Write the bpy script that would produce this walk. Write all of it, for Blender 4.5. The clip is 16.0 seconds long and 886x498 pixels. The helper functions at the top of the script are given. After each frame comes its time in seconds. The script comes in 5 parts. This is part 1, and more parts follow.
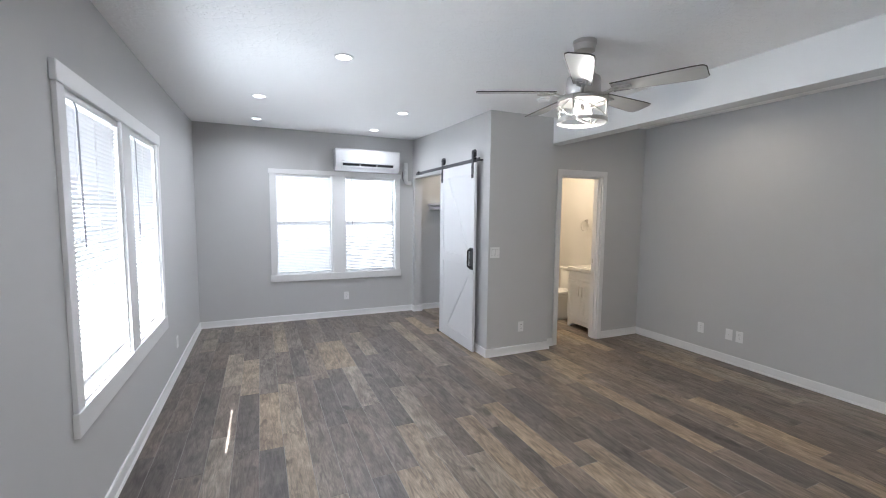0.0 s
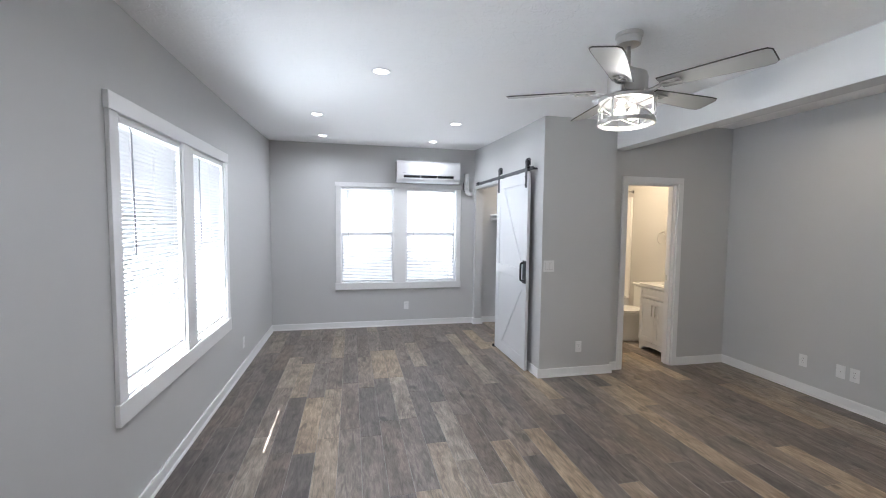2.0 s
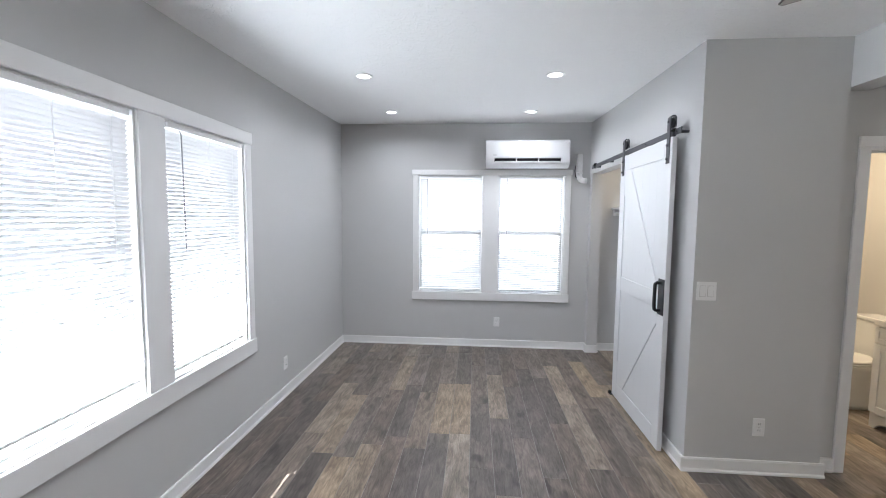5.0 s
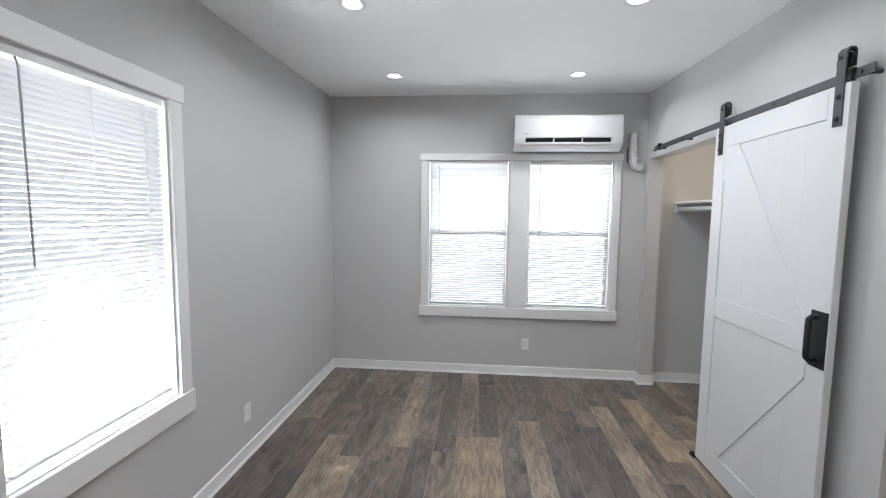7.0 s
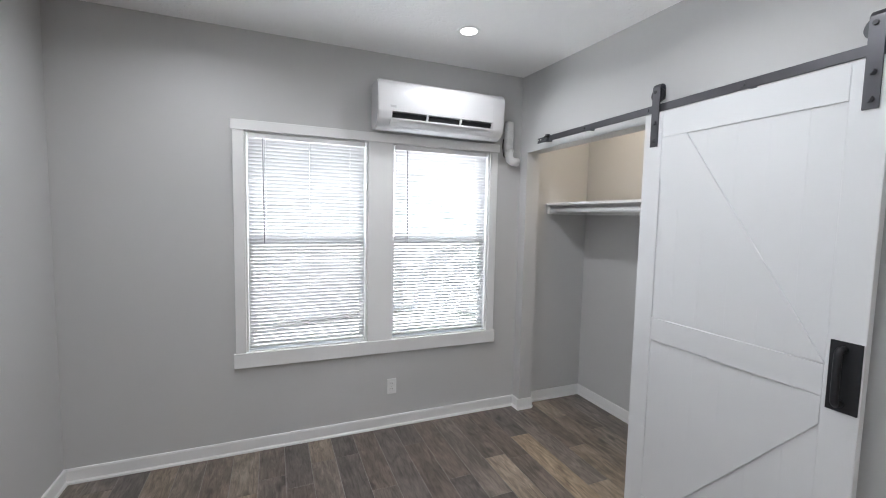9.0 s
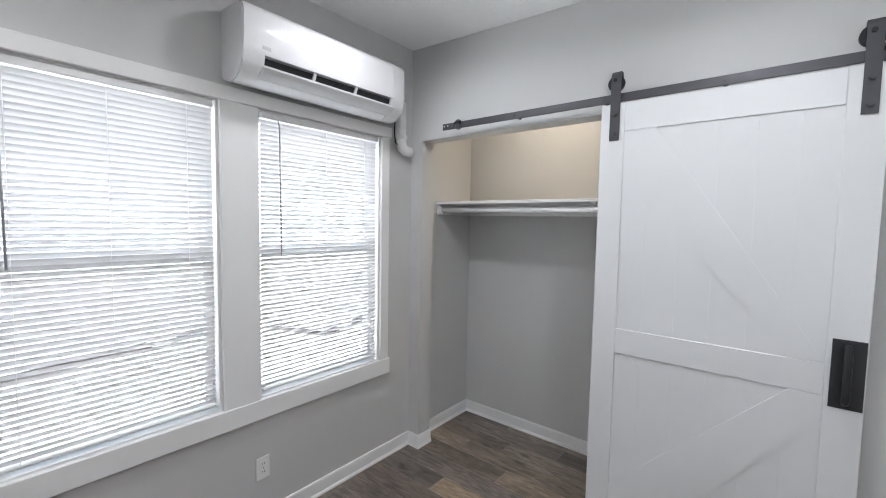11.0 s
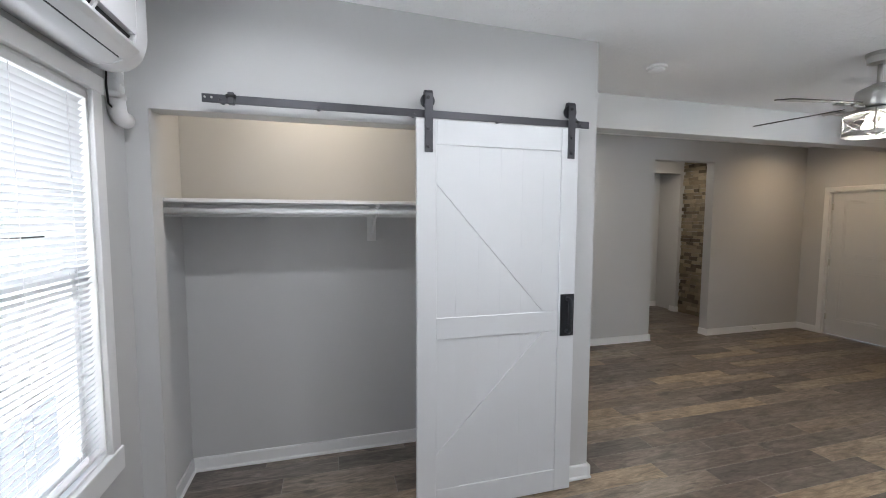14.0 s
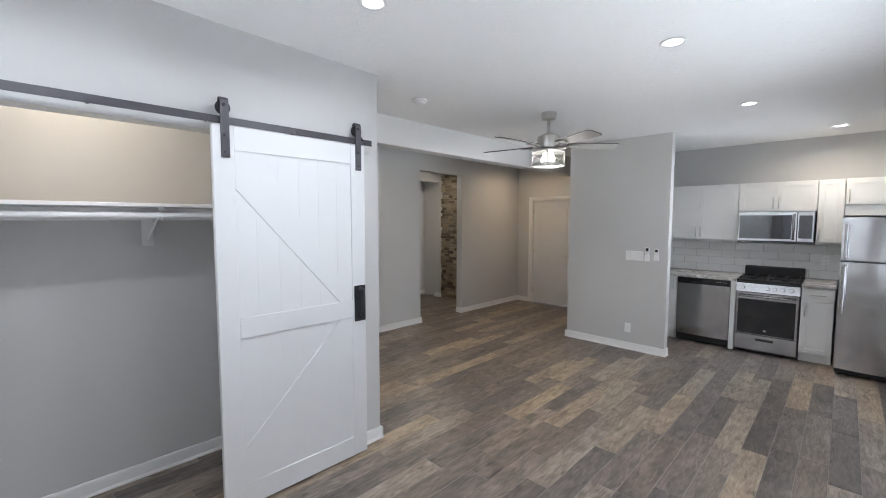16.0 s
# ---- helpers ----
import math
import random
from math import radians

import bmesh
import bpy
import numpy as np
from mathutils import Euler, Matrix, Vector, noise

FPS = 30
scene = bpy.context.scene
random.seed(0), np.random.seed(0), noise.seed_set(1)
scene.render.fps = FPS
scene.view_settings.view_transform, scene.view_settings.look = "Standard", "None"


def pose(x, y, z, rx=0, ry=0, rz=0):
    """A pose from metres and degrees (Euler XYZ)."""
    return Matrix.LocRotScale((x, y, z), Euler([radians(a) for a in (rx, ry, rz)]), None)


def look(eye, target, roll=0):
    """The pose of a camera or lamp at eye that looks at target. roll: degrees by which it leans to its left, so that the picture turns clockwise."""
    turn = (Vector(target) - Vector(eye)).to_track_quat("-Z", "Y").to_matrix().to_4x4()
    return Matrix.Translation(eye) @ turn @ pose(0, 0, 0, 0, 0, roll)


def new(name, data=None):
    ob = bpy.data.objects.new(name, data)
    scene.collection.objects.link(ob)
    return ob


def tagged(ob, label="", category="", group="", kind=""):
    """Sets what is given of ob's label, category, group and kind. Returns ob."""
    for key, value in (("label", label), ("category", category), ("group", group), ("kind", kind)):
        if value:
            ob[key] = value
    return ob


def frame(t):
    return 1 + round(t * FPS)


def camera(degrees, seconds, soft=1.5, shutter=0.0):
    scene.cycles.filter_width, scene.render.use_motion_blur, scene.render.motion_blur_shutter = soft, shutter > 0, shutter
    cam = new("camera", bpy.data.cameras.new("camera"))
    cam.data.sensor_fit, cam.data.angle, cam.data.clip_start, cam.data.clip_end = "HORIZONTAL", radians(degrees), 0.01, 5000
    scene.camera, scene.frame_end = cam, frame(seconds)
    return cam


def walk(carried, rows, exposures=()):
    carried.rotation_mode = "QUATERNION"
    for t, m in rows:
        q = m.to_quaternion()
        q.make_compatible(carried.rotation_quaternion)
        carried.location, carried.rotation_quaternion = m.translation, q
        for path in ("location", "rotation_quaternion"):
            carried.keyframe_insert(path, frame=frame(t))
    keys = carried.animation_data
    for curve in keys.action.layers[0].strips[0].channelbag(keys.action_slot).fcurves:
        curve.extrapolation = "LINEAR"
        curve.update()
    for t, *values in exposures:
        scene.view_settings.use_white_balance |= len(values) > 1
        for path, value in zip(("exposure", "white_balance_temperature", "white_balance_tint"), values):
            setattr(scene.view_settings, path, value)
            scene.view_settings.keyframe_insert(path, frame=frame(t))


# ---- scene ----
cam = camera(94.2, 16.0, soft=1.0)
EXPOSURES = [(0.0, 3.12, 5670, 10), (4.5, 3.10, 5700, 10), (7.0, 2.90, 5960, 10), (9.0, 2.80, 5980, 10), (12.5, 2.78, 5980, 10), (14.5, 2.90, 5840, 10), (16.0, 3.09, 5780, 10)]
PATH = [
    (0, (0.502, 0.332, 1.569), (1.31, 2.154, 1.396), 0.6),
    (0.5, (0.615, 0.283, 1.566), (1.272, 2.166, 1.417), 0.5),
    (1, (0.708, 0.219, 1.567), (1.255, 2.138, 1.434), 0.5),
    (1.5, (0.765, 0.216, 1.568), (1.235, 2.156, 1.445), 0.6),
    (2, (0.858, 0.319, 1.578), (1.289, 2.268, 1.452), 0.6),
    (2.5, (0.957, 0.441, 1.585), (1.329, 2.402, 1.451), 0.6),
    (3, (1.092, 0.606, 1.587), (1.35, 2.584, 1.443), 0.5),
    (3.5, (1.219, 0.807, 1.58), (1.352, 2.797, 1.433), 0.5),
    (4, (1.308, 1.029, 1.577), (1.311, 3.024, 1.428), 0.4),
    (4.5, (1.391, 1.28, 1.591), (1.258, 3.27, 1.44), 0.4),
    (7, (1.193, 2.527, 1.579), (1.021, 4.512, 1.411), 0.7),
    (7.5, (1.108, 2.813, 1.578), (1.116, 4.805, 1.41), 0.8),
    (8, (0.981, 3.097, 1.581), (1.25, 5.072, 1.42), 1.0),
    (8.5, (0.927, 3.361, 1.576), (1.462, 5.282, 1.424), 1.1),
    (9, (0.858, 3.64, 1.579), (1.619, 5.483, 1.426), 1.2),
    (11.5, (0.622, 4.805, 1.57), (2.345, 5.811, 1.439), 0.8),
    (12, (0.584, 5.015, 1.595), (2.449, 5.726, 1.46), 0.6),
    (12.5, (0.65, 5.186, 1.6), (2.599, 5.615, 1.468), 0.5),
    (13, (0.672, 5.404, 1.61), (2.665, 5.493, 1.467), 0.3),
    (13.5, (0.649, 5.585, 1.611), (2.629, 5.34, 1.467), 0.3),
    (14, (0.573, 5.682, 1.619), (2.497, 5.154, 1.471), 0.2),
    (14.5, (0.459, 5.761, 1.622), (2.291, 4.974, 1.474), 0.2),
    (15, (0.405, 5.818, 1.629), (2.107, 4.779, 1.482), 0.1),
    (15.5, (0.34, 5.88, 1.631), (1.892, 4.627, 1.486), 0.1),
    (16, (0.305, 5.956, 1.635), (1.699, 4.53, 1.491), 0.1),
]
walk(cam, [(t, look(eye, target, roll)) for t, eye, target, roll in PATH], EXPOSURES)


# ---- world, sun, large lights ----
SUN_TO = Vector((-0.74, -0.63, 1.0)).normalized()
world = bpy.data.worlds.new("world")
scene.world = world
world.use_nodes = True
wn = world.node_tree.nodes
sky = wn.new("ShaderNodeTexSky")
sky.sky_type = "NISHITA"
sky.sun_disc = False
sky.dust_density = 4.0
sky.ozone_density = 0.4
sky.sun_elevation = math.asin(SUN_TO.z)
sky.sun_rotation = math.atan2(SUN_TO.x, SUN_TO.y)
wn["Background"].inputs[1].default_value = 0.055
world.node_tree.links.new(sky.outputs[0], wn["Background"].inputs[0])


def lamp(name, kind, m, energy, color=(1, 1, 1), **kw):
    d = bpy.data.lights.new(name, kind)
    d.energy, d.color = energy, color
    for k, v in kw.items():
        if k == "size":
            d.size = v
        elif k == "size_y":
            d.shape, d.size_y = "RECTANGLE", v
        elif k == "disk":
            d.shape, d.size = "DISK", v
        elif k == "radius":
            d.shadow_soft_size = v
        elif k == "spread":
            d.spread = v
        elif k == "angle":
            d.angle = v
    ob = new(name, d)
    ob.matrix_world = m
    return ob


sun = lamp("sun", "SUN", look(SUN_TO * 20, (0, 0, 0)), 3.6, (1.0, 0.95, 0.88), angle=radians(0.5))
WARM = (1.0, 0.83, 0.62)
NEUTRAL = (1.0, 0.965, 0.93)
DAY = (0.95, 0.98, 1.0)


def ceil_z(y):
    return 2.64 + 0.07 * max(0.0, (y - 3.0) / 3.55) ** 2


MAIN_SPOTS = [(1.06, 3.32), (0.52, 4.70), (0.49, 5.90), (1.96, 4.74), (1.945, 5.94), (0.96, 1.50), (0.40, -0.20)]
SIDE_SPOTS = [(4.35, -0.30), (4.35, 2.9)]
for sx, sy in MAIN_SPOTS:
    lamp("downlight_lamp", "AREA", pose(sx, sy, ceil_z(sy) - 0.012), 1.1 if sy < 2 else 1.15 if sx > 1.5 else 0.85, WARM if sy < 0 else NEUTRAL, disk=0.10, spread=radians(160))
for sx, sy in SIDE_SPOTS:
    lamp("downlight_lamp", "AREA", pose(sx, sy, 2.658), 1.0 if sy < 0 else 0.55, (1.0, 0.70, 0.40) if sy < 0 else WARM, disk=0.10, spread=radians(160))
FAN = (2.372, 2.410)
for fx in (-0.055, 0.055):
    lamp("fan_bulb_lamp", "POINT", pose(FAN[0] + fx, FAN[1], 2.215), 0.9, (1.0, 0.91, 0.78), radius=0.03)
lamp("bathroom_lamp", "AREA", pose(4.25, 5.2, 2.60), 3.7, (1.0, 0.75, 0.46), disk=0.3)
lamp("closet_lamp", "AREA", pose(2.98, 5.75, 2.60), 0.85, (1.0, 0.80, 0.56), disk=0.40)
lamp("hall_lamp", "AREA", pose(5.75, 0.7, 2.60), 1.7, WARM, disk=0.2)
# daylight standing in each window opening
for wy in (3.065, 3.982, 0.28):
    lamp("window_daylight", "AREA", pose(-0.77, wy, 1.00, 0, -118 if wy > 1 else -105, 0), 1.55 if wy > 1 else 3.4, DAY, size=0.80, size_y=0.70)
for wx in (1.08, 2.08):
    lamp("window_daylight", "AREA", pose(wx, 7.0, 1.68, -128, 0, 0), 0.60, DAY, size=0.70, size_y=0.60)


# ---- materials ----
def mat(name, color, rough=0.5, metal=0.0, spec=0.5, noise_scale=0.0, noise_amt=0.0, bump=0.0, bump_scale=200.0, bump_dist=0.001, coat=0.0, trans=0.0):
    m = bpy.data.materials.new(name)
    m.use_nodes = True
    nt = m.node_tree
    b = nt.nodes["Principled BSDF"]
    b.inputs["Base Color"].default_value = (*color, 1)
    b.inputs["Roughness"].default_value = rough
    b.inputs["Metallic"].default_value = metal
    b.inputs["Specular IOR Level"].default_value = spec
    b.inputs["Coat Weight"].default_value = coat
    b.inputs["Transmission Weight"].default_value = trans
    tc = nt.nodes.new("ShaderNodeTexCoord")
    if noise_amt:
        n1 = nt.nodes.new("ShaderNodeTexNoise")
        n1.inputs["Scale"].default_value = noise_scale
        n1.inputs["Detail"].default_value = 6
        nt.links.new(tc.outputs["Object"], n1.inputs["Vector"])
        mx = nt.nodes.new("ShaderNodeMix")
        mx.data_type = "RGBA"
        mx.inputs["A"].default_value = (*[c * (1 - noise_amt) for c in color], 1)
        mx.inputs["B"].default_value = (*[min(1, c * (1 + noise_amt)) for c in color], 1)
        nt.links.new(n1.outputs["Fac"], mx.inputs["Factor"])
        nt.links.new(mx.outputs["Result"], b.inputs["Base Color"])
        rr = nt.nodes.new("ShaderNodeMapRange")
        rr.inputs["To Min"].default_value = max(0.02, rough * 0.85)
        rr.inputs["To Max"].default_value = min(1.0, rough * 1.15)
        nt.links.new(n1.outputs["Fac"], rr.inputs["Value"])
        nt.links.new(rr.outputs["Result"], b.inputs["Roughness"])
    if bump:
        n2 = nt.nodes.new("ShaderNodeTexNoise")
        n2.inputs["Scale"].default_value = bump_scale
        n2.inputs["Detail"].default_value = 4
        nt.links.new(tc.outputs["Object"], n2.inputs["Vector"])
        bp = nt.nodes.new("ShaderNodeBump")
        bp.inputs["Strength"].default_value = bump
        bp.inputs["Distance"].default_value = bump_dist
        nt.links.new(n2.outputs["Fac"], bp.inputs["Height"])
        nt.links.new(bp.outputs["Normal"], b.inputs["Normal"])
    return m


def glow(name, color, strength):
    m = bpy.data.materials.new(name)
    m.use_nodes = True
    b = m.node_tree.nodes["Principled BSDF"]
    b.inputs["Base Color"].default_value = (0.9, 0.9, 0.9, 1)
    b.inputs["Emission Color"].default_value = (*color, 1)
    b.inputs["Emission Strength"].default_value = strength
    return m


def ceiling_paint():
    m = mat("ceiling_paint", (0.90, 0.90, 0.90), 0.9, spec=0.2)
    nt = m.node_tree
    b = nt.nodes["Principled BSDF"]
    tc = nt.nodes["Texture Coordinate"]
    n1 = nt.nodes.new("ShaderNodeTexNoise")
    n1.inputs["Scale"].default_value = 24
    n1.inputs["Detail"].default_value = 6
    n1.inputs["Distortion"].default_value = 1.2
    ramp = nt.nodes.new("ShaderNodeValToRGB")
    ramp.color_ramp.elements[0].position = 0.52
    ramp.color_ramp.elements[1].position = 0.60
    bp = nt.nodes.new("ShaderNodeBump")
    bp.inputs["Strength"].default_value = 0.5
    bp.inputs["Distance"].default_value = 0.003
    nt.links.new(tc.outputs["Object"], n1.inputs["Vector"])
    nt.links.new(n1.outputs["Fac"], ramp.inputs["Fac"])
    nt.links.new(ramp.outputs["Color"], bp.inputs["Height"])
    nt.links.new(bp.outputs["Normal"], b.inputs["Normal"])
    return m


def plank_wood(island=False):
    """Wood-look planks: tone by piece, streaks, saw marks and knots along the length."""
    m = bpy.data.materials.new("plank_wood")
    m.use_nodes = True
    nt = m.node_tree
    b = nt.nodes["Principled BSDF"]
    L = nt.links.new
    tc = nt.nodes.new("ShaderNodeTexCoord")
    if island:
        geo = nt.nodes.new("ShaderNodeNewGeometry")
        rnd = geo.outputs["Random Per Island"]
    else:
        info = nt.nodes.new("ShaderNodeObjectInfo")
        rnd = info.outputs["Random"]
    shift = nt.nodes.new("ShaderNodeVectorMath")
    shift.operation = "MULTIPLY_ADD"
    shift.inputs[1].default_value = (1, 1, 1)
    comb = nt.nodes.new("ShaderNodeCombineXYZ")
    mul = nt.nodes.new("ShaderNodeMath")
    mul.operation = "MULTIPLY"
    mul.inputs[1].default_value = 91.7
    L(rnd, mul.inputs[0])
    for k in range(3):
        L(mul.outputs[0], comb.inputs[k])
    L(tc.outputs["Object"], shift.inputs[0])
    L(comb.outputs[0], shift.inputs[2])

    def noise_tex(scale, detail, rough, stretch, dist=0.0):
        mp = nt.nodes.new("ShaderNodeMapping")
        mp.inputs["Scale"].default_value = stretch
        n = nt.nodes.new("ShaderNodeTexNoise")
        n.inputs["Scale"].default_value = scale
        n.inputs["Detail"].default_value = detail
        n.inputs["Roughness"].default_value = rough
        n.inputs["Distortion"].default_value = dist
        L(shift.outputs[0], mp.inputs["Vector"])
        L(mp.outputs[0], n.inputs["Vector"])
        return n.outputs["Fac"]

    tone = nt.nodes.new("ShaderNodeValToRGB")
    tone.color_ramp.interpolation = "LINEAR"
    el = tone.color_ramp.elements
    el[0].position, el[0].color = 0.0, (0.100, 0.083, 0.074, 1)
    el[1].position, el[1].color = 1.0, (0.295, 0.228, 0.155, 1)
    for p, c in ((0.22, (0.120, 0.102, 0.091, 1)), (0.40, (0.140, 0.110, 0.089, 1)), (0.56, (0.164, 0.140, 0.123, 1)), (0.68, (0.186, 0.148, 0.113, 1)), (0.78, (0.240, 0.204, 0.166, 1)), (0.90, (0.268, 0.208, 0.146, 1))):
        e = el.new(p)
        e.color = c
    L(rnd, tone.inputs["Fac"])

    def scaled(fac, lo, hi, a, z):
        r = nt.nodes.new("ShaderNodeMapRange")
        r.inputs["From Min"].default_value = lo
        r.inputs["From Max"].default_value = hi
        r.inputs["To Min"].default_value = a
        r.inputs["To Max"].default_value = z
        L(fac, r.inputs["Value"])
        return r.outputs["Result"]

    def times(col, fac):
        v = nt.nodes.new("ShaderNodeVectorMath")
        v.operation = "SCALE"
        L(col, v.inputs[0])
        L(fac, v.inputs["Scale"])
        return v.outputs[0]

    broad = noise_tex(3.0, 4, 0.6, (2.2, 1.1, 1), 0.8)
    grain = noise_tex(6.0, 7, 0.62, (5.2, 0.85, 1), 1.3)
    fine = noise_tex(30.0, 4, 0.6, (6.0, 0.6, 1))
    knot = noise_tex(5.0, 2, 0.4, (2.2, 1.0, 1))
    col = times(tone.outputs["Color"], scaled(broad, 0.34, 0.66, 0.78, 1.34))
    col = times(col, scaled(grain, 0.36, 0.64, 0.66, 1.30))
    col = times(col, scaled(fine, 0.3, 0.7, 0.80, 1.20))
    col = times(col, scaled(knot, 0.65, 0.74, 1.0, 0.45))
    L(col, b.inputs["Base Color"])
    L(scaled(grain, 0.3, 0.7, 0.42, 0.30), b.inputs["Roughness"])
    b.inputs["Specular IOR Level"].default_value = 0.55
    bp = nt.nodes.new("ShaderNodeBump")
    bp.inputs["Strength"].default_value = 0.25
    bp.inputs["Distance"].default_value = 0.0012
    L(grain, bp.inputs["Height"])
    L(bp.outputs["Normal"], b.inputs["Normal"])
    return m


def slat_mat():
    m = bpy.data.materials.new("blind_slat_vinyl")
    m.use_nodes = True
    nt = m.node_tree
    b = nt.nodes["Principled BSDF"]
    b.inputs["Base Color"].default_value = (0.67, 0.67, 0.68, 1)
    b.inputs["Roughness"].default_value = 0.45
    tr = nt.nodes.new("ShaderNodeBsdfTranslucent")
    tr.inputs["Color"].default_value = (0.82, 0.83, 0.84, 1)
    mx = nt.nodes.new("ShaderNodeMixShader")
    mx.inputs["Fac"].default_value = 0.10
    nt.links.new(b.outputs[0], mx.inputs[1])
    nt.links.new(tr.outputs[0], mx.inputs[2])
    nt.links.new(mx.outputs[0], nt.nodes["Material Output"].inputs["Surface"])
    return m


def brushed(name, color, rough, stretch=(1, 1, 60)):
    m = mat(name, color, rough, 1.0)
    nt = m.node_tree
    b = nt.nodes["Principled BSDF"]
    tc = nt.nodes["Texture Coordinate"]
    mp = nt.nodes.new("ShaderNodeMapping")
    mp.inputs["Scale"].default_value = stretch
    n = nt.nodes.new("ShaderNodeTexNoise")
    n.inputs["Scale"].default_value = 8
    n.inputs["Detail"].default_value = 5
    nt.links.new(tc.outputs["Object"], mp.inputs["Vector"])
    nt.links.new(mp.outputs[0], n.inputs["Vector"])
    r = nt.nodes.new("ShaderNodeMapRange")
    r.inputs["To Min"].default_value = rough * 0.7
    r.inputs["To Max"].default_value = rough * 1.3
    nt.links.new(n.outputs["Fac"], r.inputs["Value"])
    nt.links.new(r.outputs["Result"], b.inputs["Roughness"])
    bp = nt.nodes.new("ShaderNodeBump")
    bp.inputs["Strength"].default_value = 0.036
    bp.inputs["Distance"].default_value = 0.001
    nt.links.new(n.outputs["Fac"], bp.inputs["Height"])
    wave = nt.nodes.new("ShaderNodeTexNoise")
    wave.inputs["Scale"].default_value = 3.2
    wave.inputs["Detail"].default_value = 1
    nt.links.new(tc.outputs["Object"], wave.inputs["Vector"])
    b2 = nt.nodes.new("ShaderNodeBump")
    b2.inputs["Strength"].default_value = 0.6
    b2.inputs["Distance"].default_value = 0.012
    nt.links.new(wave.outputs["Fac"], b2.inputs["Height"])
    nt.links.new(bp.outputs["Normal"], b2.inputs["Normal"])
    nt.links.new(b2.outputs["Normal"], b.inputs["Normal"])
    return m


def marble_counter():
    m = mat("counter_laminate", (0.72, 0.71, 0.69), 0.25)
    nt = m.node_tree
    b = nt.nodes["Principled BSDF"]
    tc = nt.nodes["Texture Coordinate"]
    n = nt.nodes.new("ShaderNodeTexNoise")
    n.inputs["Scale"].default_value = 3.5
    n.inputs["Detail"].default_value = 8
    n.inputs["Distortion"].default_value = 1.8
    ramp = nt.nodes.new("ShaderNodeValToRGB")
    e = ramp.color_ramp.elements
    e[0].position, e[0].color = 0.40, (0.75, 0.74, 0.72, 1)
    e[1].position, e[1].color = 0.62, (0.70, 0.69, 0.67, 1)
    q = e.new(0.50)
    q.color = (0.42, 0.40, 0.38, 1)
    nt.links.new(tc.outputs["Object"], n.inputs["Vector"])
    nt.links.new(n.outputs["Fac"], ramp.inputs["Fac"])
    nt.links.new(ramp.outputs["Color"], b.inputs["Base Color"])
    return m


def stone_mat():
    m = mat("ledge_stone", (0.3, 0.25, 0.2), 0.85, bump=0.8, bump_scale=45, bump_dist=0.006)
    nt = m.node_tree
    b = nt.nodes["Principled BSDF"]
    info = nt.nodes.new("ShaderNodeObjectInfo")
    ramp = nt.nodes.new("ShaderNodeValToRGB")
    e = ramp.color_ramp.elements
    e[0].position, e[0].color = 0.0, (0.075, 0.062, 0.045, 1)
    e[1].position, e[1].color = 1.0, (0.38, 0.32, 0.225, 1)
    for p, c in ((0.3, (0.15, 0.122, 0.085, 1)), (0.55, (0.29, 0.24, 0.165, 1)), (0.75, (0.19, 0.165, 0.125, 1))):
        q = e.new(p)
        q.color = c
    nt.links.new(info.outputs["Random"], ramp.inputs["Fac"])
    n = nt.nodes.new("ShaderNodeTexNoise")
    n.inputs["Scale"].default_value = 18
    n.inputs["Detail"].default_value = 6
    nt.links.new(nt.nodes["Texture Coordinate"].outputs["Object"], n.inputs["Vector"])
    r = nt.nodes.new("ShaderNodeMapRange")
    r.inputs["To Min"].default_value = 0.6
    r.inputs["To Max"].default_value = 1.4
    nt.links.new(n.outputs["Fac"], r.inputs["Value"])
    v = nt.nodes.new("ShaderNodeVectorMath")
    v.operation = "SCALE"
    nt.links.new(ramp.outputs["Color"], v.inputs[0])
    nt.links.new(r.outputs["Result"], v.inputs["Scale"])
    nt.links.new(v.outputs[0], b.inputs["Base Color"])
    return m


WALL = mat("wall_paint_grey", (0.56, 0.56, 0.56), 0.75, spec=0.3, noise_scale=1.5, noise_amt=0.02, bump=0.12, bump_scale=160, bump_dist=0.0008)
BATHWALL = mat("wall_paint_beige", (0.55, 0.53, 0.50), 0.6, spec=0.3, noise_scale=1.5, noise_amt=0.02, bump=0.1, bump_scale=160)
CEIL = ceiling_paint()
BEAM = mat("beam_paint", (0.68, 0.685, 0.69), 0.8, spec=0.25, noise_scale=1.2, noise_amt=0.02, bump=0.1, bump_scale=120, bump_dist=0.0008)
TRIM = mat("trim_white", (0.80, 0.80, 0.80), 0.35, spec=0.45, noise_scale=4, noise_amt=0.02, bump=0.05, bump_scale=60)
DOORW = mat("door_white", (0.68, 0.69, 0.705), 0.40, noise_scale=3, noise_amt=0.025, bump=0.06, bump_scale=80)
CAB = mat("cabinet_white", (0.78, 0.78, 0.77), 0.35, noise_scale=3, noise_amt=0.02)
PLASTIC = mat("white_plastic", (0.82, 0.82, 0.82), 0.28, noise_scale=5, noise_amt=0.01)
ACW = mat("ac_white_plastic", (0.66, 0.66, 0.67), 0.20, noise_scale=2, noise_amt=0.01, coat=0.3)
BLACK = mat("black_metal", (0.035, 0.036, 0.04), 0.42, 0.6, noise_scale=30, noise_amt=0.15, bump=0.1, bump_scale=300)
GREYMETAL = mat("dark_grey_metal", (0.10, 0.10, 0.11), 0.40, 0.7, noise_scale=25, noise_amt=0.12, bump=0.1, bump_scale=250)
DARK = mat("dark_parts_and_shade", (0.015, 0.015, 0.016), 0.6)
